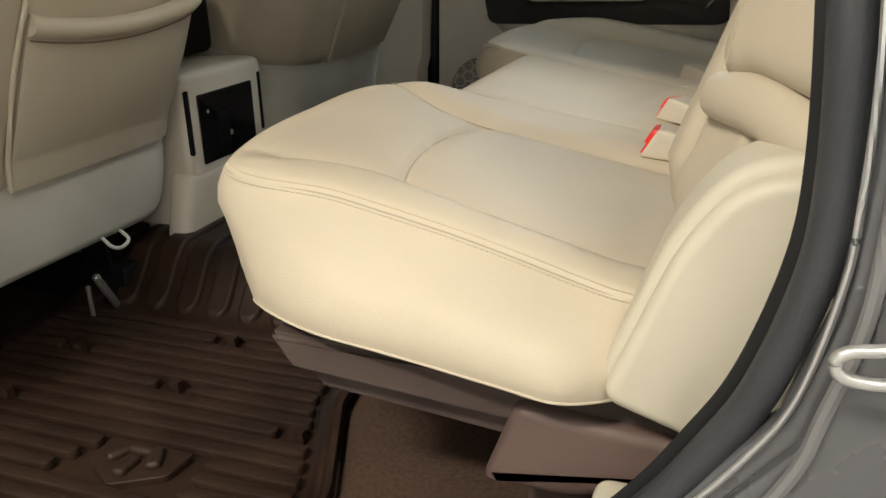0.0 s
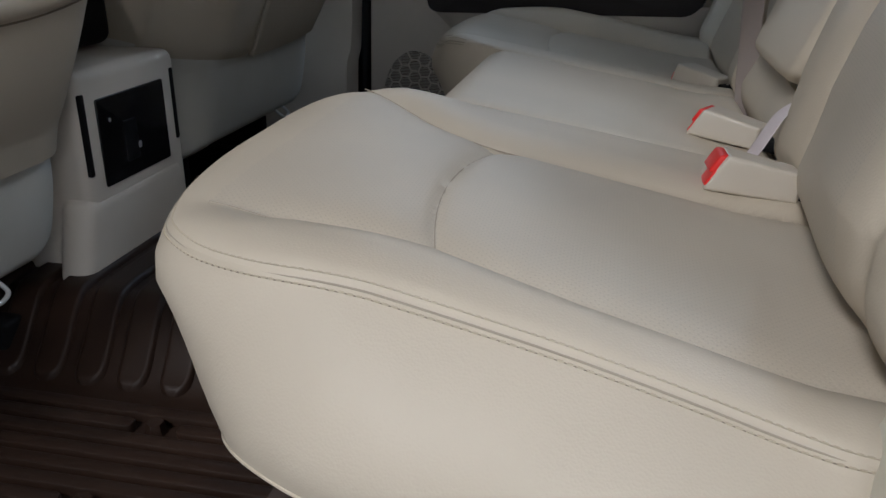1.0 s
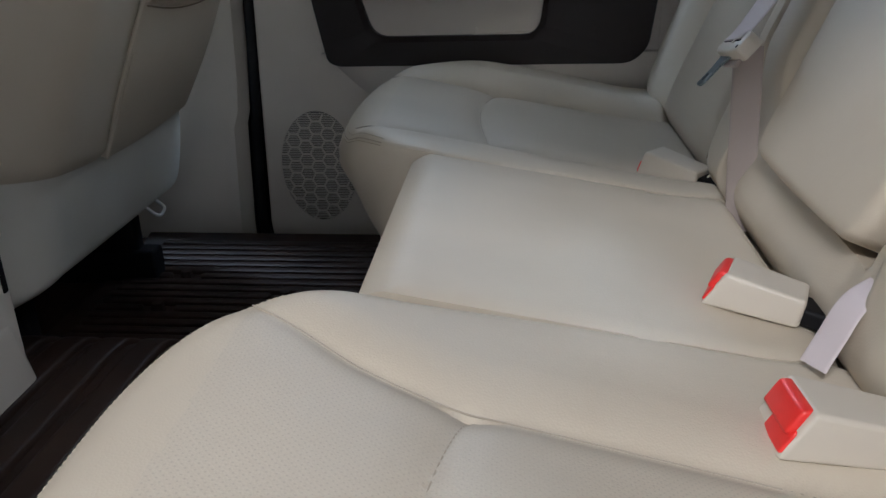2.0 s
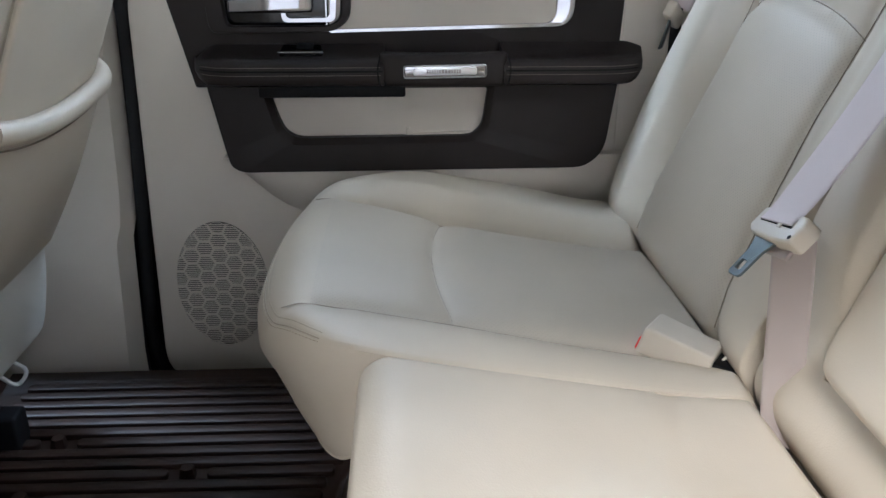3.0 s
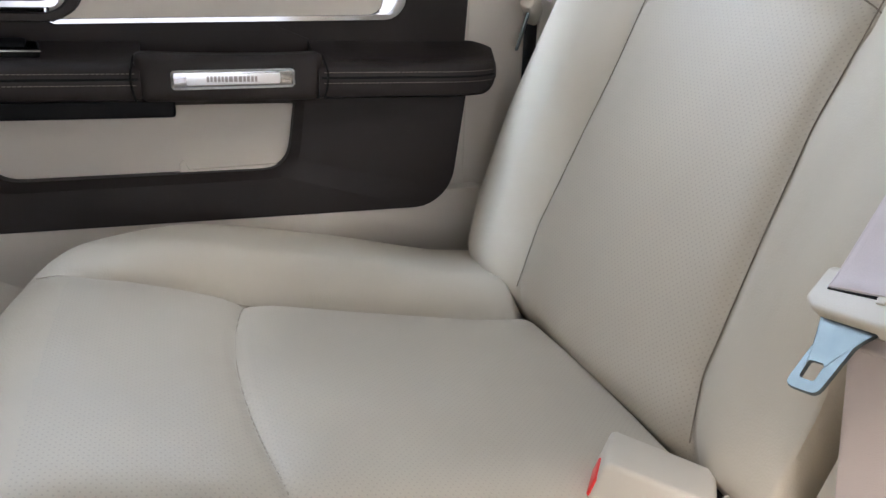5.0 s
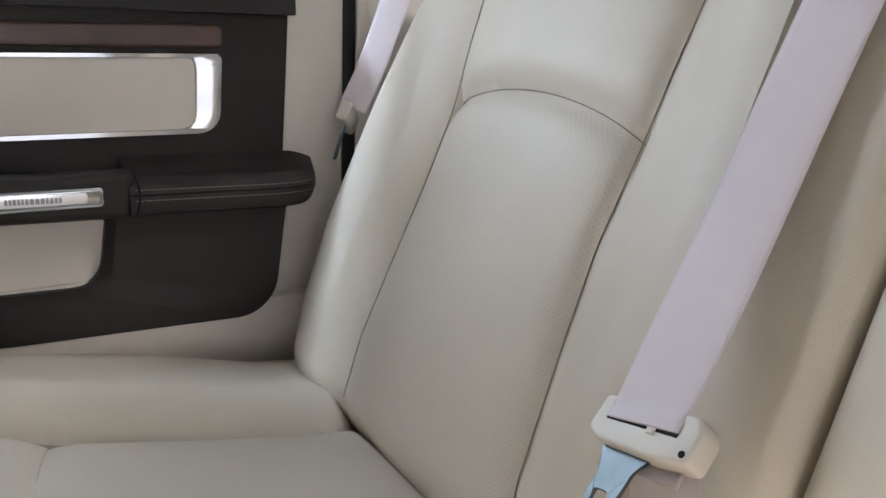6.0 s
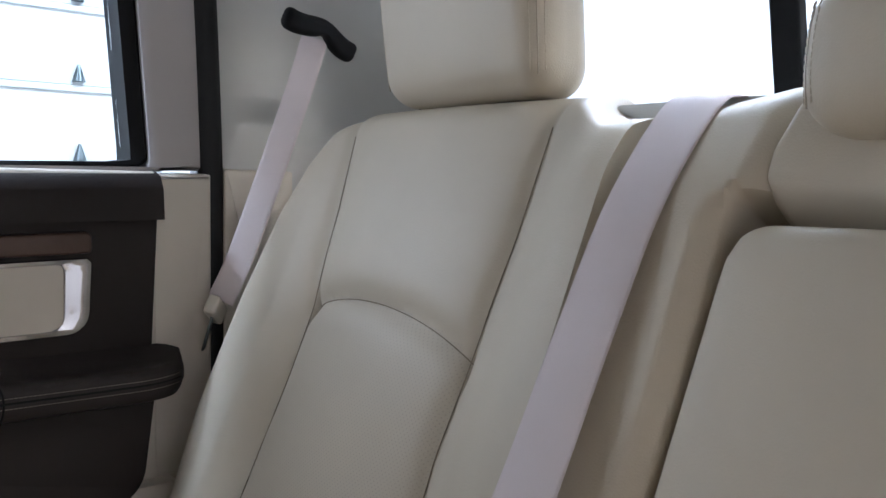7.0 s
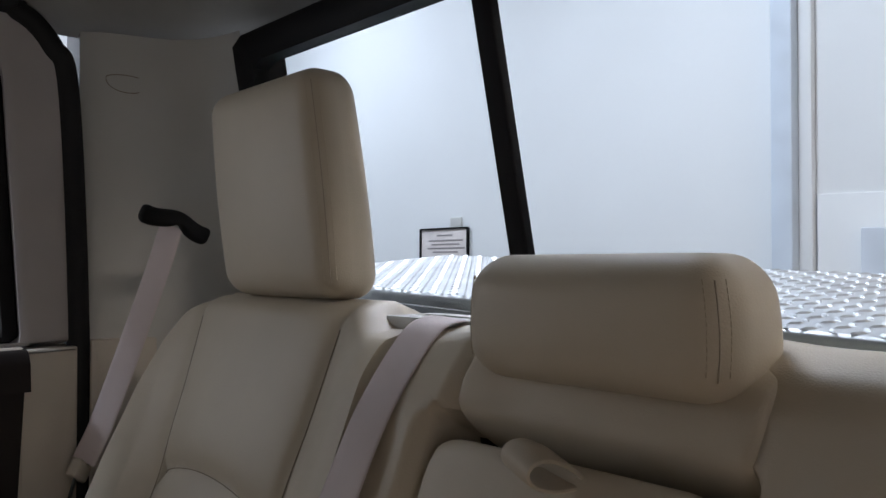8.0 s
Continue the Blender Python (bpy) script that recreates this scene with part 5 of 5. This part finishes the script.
def rib(x0, x1, y, w=0.0185, h=0.0095):
    """A flat rib with round ends."""
    return slab(rounded([(x0, y - w / 2), (x1, y - w / 2), (x1, y + w / 2), (x0, y + w / 2)], w * 0.48, 4), h, -0.004, 0.003, "z", 2)


def nub(x, y):
    bm = bmesh.new()
    bmesh.ops.create_cone(bm, cap_ends=True, segments=6, radius1=0.0125, radius2=0.0095, depth=0.015, matrix=Matrix.Translation((x, y, 0.0055)))
    part("nub", bm, MATRUB, floor_mat, smooth=False)


PITCH = 0.0256
NUBS = {5: -0.55, 0: -0.55, -2: -0.344, 2: -0.752, -3: -0.752}
for mirror in (False, True):
    for k in range(-10, 7):
        y = 0.259 + PITCH * k
        y = 1.51 - y if mirror else y
        end = mat_rear(y) - 0.036
        cuts = [(-0.86, end)]
        if k in (-5, -6, -7) and not mirror:
            cuts = [(-0.86, -0.578 + 0.012 * (k + 7)), (-0.412, end)]
        elif k in NUBS:
            c = NUBS[k]
            cuts = [(-0.86, c - 0.026)] + ([(c + 0.026, end)] if c < -0.4 else [])
            nub(c, y)
        for a, b in cuts:
            part("rib", rib(a, b, y, h=0.0065 if mirror else 0.0095), MATRUB, floor_mat)


def hump_rib(x):
    """A broad flat pad over the tunnel, its ends rounded."""
    def fn(u, v):
        y = 0.452 + 0.606 * (u + 1) / 2
        e = min(y - 0.452, 1.058 - y)
        w = 0.0215 * (math.sqrt(max(0.0, 1 - (1 - e / 0.022) ** 2)) if e < 0.022 else 1.0)
        lean = 0.022 * step01(0.60, 0.45, y) + 0.022 * step01(0.91, 1.06, y)
        edge = min(1.0, (1 - abs(v)) * w / 0.005, e / 0.005)
        return (x + lean + w * v, y, mat_z(y) - 0.004 + 0.0105 * math.sin(max(0.0, edge) * math.pi / 2))
    return sheet(fn, spread(60, 0.8), spread(15, 0.8))[0]


for i in range(10):
    part("hump_rib", hump_rib(-0.875 + 0.0565 * i), MATRUB, floor_mat)
# moulded emblem, a plain shield shape
EMB = rounded([(-0.548, 0.142), (-0.436, 0.142), (-0.440, 0.098), (-0.492, 0.066), (-0.544, 0.098)], 0.008)
part("emblem", slab(EMB, 0.007, -0.003, 0.002, "z"), MATRUB, floor_mat, "raised moulded emblem")
for cx, cy, a in ((-0.515, 0.118, 62), (-0.470, 0.118, -62), (-0.492, 0.098, 90), (-0.492, 0.128, 0)):
    part("emblem_relief", move(rbox((0.036, 0.018, 0.014), 0.0065, 4, 3), Matrix.Translation((cx, cy, 0.008)) @ Euler((0, 0, radians(a))).to_matrix().to_4x4()), MATRUB, floor_mat)


# ---- front seats, seen from behind ----
def front_seat(yc, half, zb, zlow, zroll, bow, label):
    """zb: where the leather back ends over the pale lower panel; zlow: that panel's lower edge; zroll: the pocket's rolled edge."""
    seat = thing("front_seat", label, "car seat", (-0.95, yc, 0.1), group="front seats")

    def face(v, z):
        """The back's surface, curling forward at both sides."""
        curl = max(0.0, (abs(v) - 0.60) / 0.40)
        side = half * interp(z, [0.1, 0.3, 0.6, 0.8, 1.0], [1.0, 1.0, 0.98, 0.90, 0.70])
        x = -0.735 + (0.42 if z > 0.29 else 0.15) * (z - 0.29) - 0.10 * curl ** 2.2 - 0.06 * max(0.0, (z - 0.90) / 0.10) ** 2
        return Vector((x, yc + side * (v - 0.04 * math.copysign(curl ** 3, v)), z))

    def bound(v):
        return zb + bow * v * v

    def under(v):
        return zlow + 0.085 * max(0.0, (v - 0.60) / 0.36) ** 1.6 - 0.06 * max(0.0, -0.6 - v)

    def lower(u, v):
        t = (u + 1) / 2
        lo, hi = under(v), bound(v) + 0.02
        p = face(v, lo + (hi - lo) * t)
        return p + Vector((-0.007 - 0.03 * max(0.0, 1 - t / 0.16) ** 2 + 0.006 * math.sin(t * math.pi), 0, 0))

    def upper(u, v):
        t = (u + 1) / 2
        p = face(v, bound(v) + (1.0 - bound(v)) * t)
        tuck = 0.012 * max(0.0, 1 - t / 0.03) ** 2
        groove = 0.006 * bell(v - PIPE, 0.02)
        return p + Vector((0.004 - tuck - groove, 0, 0))

    PIPE = -0.27
    bm, rows = sheet(lower, spread(40, 0.4), spread(70, 0.5))
    skirt(bm, rows, [lambda p: p + Vector((-0.02, 0, 0.004)), lambda p: p + Vector((-0.12, 0, 0.02))])
    part("lower_shell", bm, SEATCLOTH, seat, "pale vinyl lower back panel")
    bm, rows = sheet(upper, spread(90, 0.4), spread(90, 0.5))
    skirt(bm, rows, [lambda p: p + Vector((-0.03, 0, 0)), lambda p: p + Vector((-0.16, 0, 0))])
    part("back_panel", bm, LEATHER, seat, "cream leather seat back")

    def mouth(v):
        """Height of the pocket's sagging rolled edge."""
        w = (v - PIPE) / (0.97 - PIPE)
        return zroll + 0.004 - 0.085 * w * (1 - w) * 0.9 + 0.03 * w * w

    def pocket(u, v):
        w = PIPE + 0.012 + (0.955 - PIPE) * (v + 1) / 2
        t = (u + 1) / 2
        p = face(w, bound(w) + 0.004 + (mouth(w) - bound(w)) * t)
        belly = math.sin(min(1.0, max(0.0, (v + 1) / 2)) * math.pi) ** 0.6
        return p + Vector((0.006 + (0.012 * t + 0.008 * math.sin(t * math.pi)) * belly, 0, 0))

    bm, rows = sheet(pocket, spread(46, 0.5), spread(70, 0.4))
    skirt(bm, rows, [lambda p: p + Vector((-0.006, 0, 0)), lambda p: p + Vector((-0.03, 0, 0))])
    part("map_pocket", bm, LEATHER, seat, "cream leather map pocket")

    def edge_line(drop, out, n=50):
        pts = []
        for w in np.linspace(PIPE + 0.012, 0.955, n):
            belly = math.sin((w - PIPE) / (0.97 - PIPE) * math.pi) ** 0.6 if PIPE < w < 0.97 else 0.0
            pts.append(face(w, mouth(w) - drop) + Vector((0.008 + out + 0.012 * belly, 0, 0)))
        return pts

    part("pocket_roll", tube(edge_line(0.002, -0.003), 0.0125, 12), LEATHER, seat, "padded rolled edge of the pocket")
    part("seam", tube(edge_line(0.019, 0.0015), 0.0011, 5), SEAM, seat, "seam under the rolled pocket edge")
    pipe = [face(PIPE + 0.03 * bell(z - 0.40, 0.09) * -1, z) + Vector((0.006, 0, 0)) for z in np.linspace(bound(PIPE) + 0.004, 0.95, 50)]
    part("piping", tube(pipe, 0.0032, 8), LEATHER, seat, "rolled leather piping beside the pocket")
    part("seat_cushion", block((-1.45, yc - half * 0.88, zlow), (-0.86, yc + half * 0.88, zb + 0.03), 0.05, 5, 4), LEATHER, seat)
    for dy in (-0.17, 0.17):
        part("rail", block((-1.4, yc + dy - 0.02, -0.011), (-0.80, yc + dy + 0.02, 0.055), 0.006), BLACK, seat, "black seat rail")
        part("rail_bracket", move(rbox((0.06, 0.03, zlow - 0.01), 0.008, 3, 2), Matrix.Translation((-0.86, yc + dy, zlow / 2 + 0.02))), BLACK, seat)
    if yc < 0.79:
        part("rail_end", move(rbox((0.006, 0.006, 0.060), 0.002, 3, 2), Matrix.Translation((-0.800, 0.395, 0.030 + zlow - 0.12))), SATIN, seat, "bright metal rail end")
        part("rail_lever", move(rbox((0.010, 0.012, 0.075), 0.004, 3, 2), Matrix.Translation((-0.805, 0.435, 0.034 + zlow - 0.12)) @ Euler((radians(28), 0, 0)).to_matrix().to_4x4()), SATIN, seat, "bright metal rail lever")
    hx, hy = -0.752, yc + 0.10
    part("hook", tube(smooth_line([Vector((hx - 0.02, hy - 0.018, zlow + 0.020)), Vector((hx, hy - 0.018, zlow + 0.004)), Vector((hx + 0.002, hy, zlow - 0.003)), Vector((hx, hy + 0.018, zlow + 0.004)), Vector((hx - 0.02, hy + 0.018, zlow + 0.020))], 30), 0.0028, 8), QUARTER, seat, "pale plastic hook")
    part("headrest", move(rbox((0.10, 0.26, 0.17), 0.035, 6, 4), Matrix.Translation((-0.47, yc, 1.08))), LEATHER, seat)
    return seat


front_seat(0.325, 0.308, 0.250, 0.118, 0.452, 0.006, "cream leather front seat with map pocket and pale lower panel")
front_seat(1.163, 0.306, 0.290, 0.148, 0.512, 0.030, "cream leather front seat with map pocket and pale lower panel")

console = thing("centre_console", "beige plastic centre console with a black outlet panel", "console", (-0.9, 0.8, 0))
part("housing", block((-1.35, 0.612, -0.011), (-0.750, 0.858, 0.340), 0.016, 4, 2), TRIM, console)
part("foot_flare", move(rbox((0.05, 0.30, 0.12), 0.02, 4, 3, lambda a, b, c: (a, b * (1 - 0.22 * (c / 0.12 + 0.5)), c)), Matrix.Translation((-0.772, 0.722, 0.118))), TRIM, console)
outlet = part("outlet_panel", slab(rounded([(0.648, 0.183), (0.812, 0.183), (0.812, 0.301), (0.648, 0.301)], 0.004), -0.7475, -0.755, 0.0015, "x"), GLOSS, console, "gloss black outlet panel")
part("socket", slab(rounded([(0.700, 0.205), (0.730, 0.205), (0.730, 0.262), (0.700, 0.262)], 0.004), -0.7455, -0.748, 0.001, "x"), BLACK, outlet, "socket cover")
part("latch_point", block((-0.7465, 0.728, 0.218), (-0.7445, 0.735, 0.227), 0.0008), SATIN, outlet, "tiny bright latch")
part("latch_point", block((-0.7465, 0.668, 0.268), (-0.7448, 0.672, 0.273), 0.0006), SATIN, outlet, "tiny bright latch")
for y0 in (0.618, 0.836):
    part("slot", slab(rounded([(y0, 0.205), (y0 + 0.009, 0.205), (y0 + 0.009, 0.312), (y0, 0.312)], 0.003), -0.7485, -0.755, 0.001, "x"), BLACK, console, "dark upright vent slot")
part("lid", block((-1.35, 0.62, 0.345), (-0.84, 0.85, 0.46), 0.02, 4, 2), BLACK, console, "black console lid")

# ---- outside the cab: shop and truck bed ----
solid("ground", slab([(-9, -7), (9, -7), (9, 9), (-9, 9)], -0.85, -0.95, 0.002, "z"), CONCRETE, "grey concrete shop floor", "floor", kind="structure")
solid("ceiling_shop", slab([(-9, -7), (9, -7), (9, 9), (-9, 9)], 3.9, 4.0, 0.002, "z"), WALL, "white shop ceiling", "ceiling", kind="structure")
solid("wall_east", slab([(-7, -0.85), (9, -0.85), (9, 3.9), (-7, 3.9)], 4.0, 4.15, 0.002, "x"), WALL, "white painted shop wall", "wall", kind="structure")
solid("wall_south", slab([(-9, -0.85), (9, -0.85), (9, 3.9), (-9, 3.9)], -6.0, -6.15, 0.002, "y"), WALL, "white painted shop wall", "wall", kind="structure")
solid("wall_west", slab([(-7, -0.85), (9, -0.85), (9, 3.9), (-7, 3.9)], -8.0, -8.15, 0.002, "x"), WALL, "white painted shop wall", "wall", kind="structure")
solid("wall_north", slab([(-9, -0.85), (9, -0.85), (9, 3.9), (-9, 3.9)], 8.8, 8.95, 0.002, "y"), WALL, "white painted shop wall", "wall", kind="structure")
big_door = thing("door_2", "white sectional shop door with ribbed panels and small clips", "garage door", (0, 5.0, -0.85), kind="structure")
DOOR_H, DOOR_Z = 0.396, -0.809
for i in range(12):
    z0 = DOOR_Z + DOOR_H * i
    part("door_section", block((-3.0, 5.0, z0), (1.6, 5.06, z0 + DOOR_H - 0.003), 0.006, 3, 1), SIDING, big_door)
    part("rib_lip", block((-3.0, 4.985, z0 + DOOR_H - 0.035), (1.6, 5.0, z0 + DOOR_H - 0.004), 0.004, 2, 1), SIDING, big_door)
    for xx in (-1.6, -0.4, 0.815):
        cl = bmesh.new()
        bmesh.ops.create_cone(cl, cap_ends=True, segments=10, radius1=0.032, radius2=0.006, depth=0.085, matrix=Matrix.Translation((xx, 4.985, z0 + DOOR_H + 0.058)))
        part("clip", cl, STEEL, big_door, "small grey clip")
col = thing("steel_column", "white painted steel column against the wall", "column", (3.9, 2.33, -0.85), kind="structure")
part("shaft", block((3.88, 2.27, -0.85), (3.995, 2.385, 3.9), 0.008), material("pale_blue_paint", (0.62, 0.68, 0.76), 0.5), col)
part("flange", block((3.95, 2.20, -0.85), (3.998, 2.27, 3.9), 0.005), WALL, col)
solid("wall_board", slab(rounded([(0.2, -0.85), (2.19, -0.85), (2.19, 1.24), (0.2, 1.20)], 0.004), 3.985, 4.0, 0.004, "x"), WALL, "white wall board with a seam", "wall", kind="structure")
solid("wall_panel_box", slab(rounded([(1.3, 0.45), (1.965, 0.45), (1.965, 1.06), (1.3, 1.05)], 0.01), 3.95, 3.985, 0.006, "x"), material("pale_grey_box", (0.6, 0.64, 0.70), 0.5), "pale grey panel on the wall", "panel", kind="structure")
pic = thing("picture_frame", "small dark-framed certificate on the white wall", "picture frame", (3.97, 5.07, 1.03))
FO, FI = rounded([(4.79, 0.86), (5.35, 0.86), (5.35, 1.165), (4.79, 1.165)], 0.004), rounded([(4.803, 0.873), (5.337, 0.873), (5.337, 1.152), (4.803, 1.152)], 0.003)
pf = ring_plate(FO, FI, 0.0, 0.025, 64, 0.003)
for v in pf.verts:
    v.co = Vector((3.97 + v.co.y, v.co.x, v.co.z))
part("frame_border", pf, BLACK, pic, "thin dark border")
part("sheet", slab(FI, 3.985, 3.99, 0.001, "x"), PAPER, pic, "printed sheet")
for i, (w, zz) in enumerate(((0.10, 1.10), (0.22, 1.06), (0.18, 1.03), (0.24, 1.00), (0.16, 0.97))):
    part("text_line", block((3.982, 5.07 - w, zz), (3.9845, 5.07 + w * 0.8, zz + 0.012), 0.0008, 2), INK, pic, "unreadable printed line")
solid("light_switch", block((3.98, 4.87, 1.16), (3.999, 4.99, 1.24), 0.004), QUARTER, "small pale wall plate", "switch")

box = thing("tool_box", "bright diamond-plate aluminium tool box across the truck bed", "tool box", (0.9, MID, 0.4))
TB = Matrix.Translation((0.62, MID, 0.802)) @ Euler((radians(2.2), radians(-5.0), 0)).to_matrix().to_4x4()
part("lid", move(block((0.0, -0.95, -0.055), (0.58, 1.15, 0.0), 0.012, 4, 2), TB), ALU, box)
part("chest", move(block((0.02, -0.75, -0.5), (0.56, 0.75, -0.055), 0.006, 3, 1), TB), ALU, box)
part("back_edge", move(block((-0.006, -0.95, -0.06), (0.0, 1.15, -0.02), 0.002, 2, 1), TB), ALU, box)


def treads():
    """Raised lozenges of tread plate, in two crossed directions."""
    bm = bmesh.new()
    p = 0.025
    for i in range(23):
        for j in range(83):
            x, y = 0.012 + p * i, -0.94 + p * j
            a = radians(40 if (i + j) % 2 else -40)
            c, s = math.cos(a), math.sin(a)
            pts = [(-0.0105, 0, 0), (-0.003, 0.0033, 0), (0.003, 0.0033, 0), (0.0105, 0, 0), (0.003, -0.0033, 0), (-0.003, -0.0033, 0)]
            base_ = [bm.verts.new(TB @ Vector((x + u * c - v * s, y + u * s + v * c, 0.0))) for u, v, w in pts]
            ridge = [bm.verts.new(TB @ Vector((x + u * c, y + u * s, 0.0022))) for u in (-0.005, 0.005)]
            for f in ((0, 1, "a"), (1, 2, "b", "a"), (2, 3, "b"), (3, 4, "b"), (4, 5, "a", "b"), (5, 0, "a")):
                bm.faces.new([base_[q] if isinstance(q, int) else ridge[0 if q == "a" else 1] for q in f])
    return bm


part("tread_pattern", treads(), ALU, box, "raised lozenges of the tread plate", smooth=False, kind="stuff")
bed = thing("truck_bed", "dark grey painted pickup bed behind the cab", "truck bed", (1.4, MID, 0.3))
part("bed_side", block((0.55, -0.12, -0.3), (2.5, -0.02, 0.72), 0.02, 3, 1), PAINT, bed)
part("bed_side", block((0.55, 1.60, -0.3), (2.5, 1.70, 0.72), 0.02, 3, 1), PAINT, bed)
part("bed_floor", block((0.55, -0.1, -0.3), (2.5, 1.7, -0.2), 0.01, 2, 1), PAINT, bed)
part("tailgate", block((2.45, -0.1, -0.3), (2.52, 1.7, 0.68), 0.02, 3, 1), PAINT, bed)

# shop lamps, all out of view: added and placed to balance the light
for lx, ly, watts in ((-1.3, -3.1, 225), (2.2, -2.6, 60), (-2.5, 2.6, 125), (1.8, 2.6, 125), (2.2, 6.2, 125)):
    lamp = thing("unseen_ceiling_light", "added ceiling light out of view, switched on", "ceiling light", (lx, ly, 3.85), "shop ceiling lights")
    part("housing", block((lx - 0.62, ly - 0.32, 3.80), (lx + 0.62, ly + 0.32, 3.90), 0.01), WALL, lamp)
    part("diffuser", block((lx - 0.58, ly - 0.28, 3.785), (lx + 0.58, ly + 0.28, 3.80), 0.004), LAMP, lamp, "glowing diffuser")
    area("shop_fill", pose(lx, ly, 3.77), 1.2, 0.6, watts, (1.0, 0.88, 0.735) if ly < 0 else (0.76, 0.88, 1.0))

# fill lamps, added at the window openings to brighten the cab
area("windscreen_fill", look((-2.15, MID, 1.02), (0.0, MID, 0.55)), 1.5, 0.5, 0.42, (1.0, 0.87, 0.72))
area("far_window_fill", look((-0.36, 1.76, 0.97), (-0.26, 1.0, 0.35)), 0.54, 0.38, 1.15, (0.95, 0.98, 1.0))
area("front_window_fill", look((-1.6, -0.14, 1.0), (-0.9, 0.9, 0.5)), 1.2, 0.4, 0.75, (1.0, 0.87, 0.72))
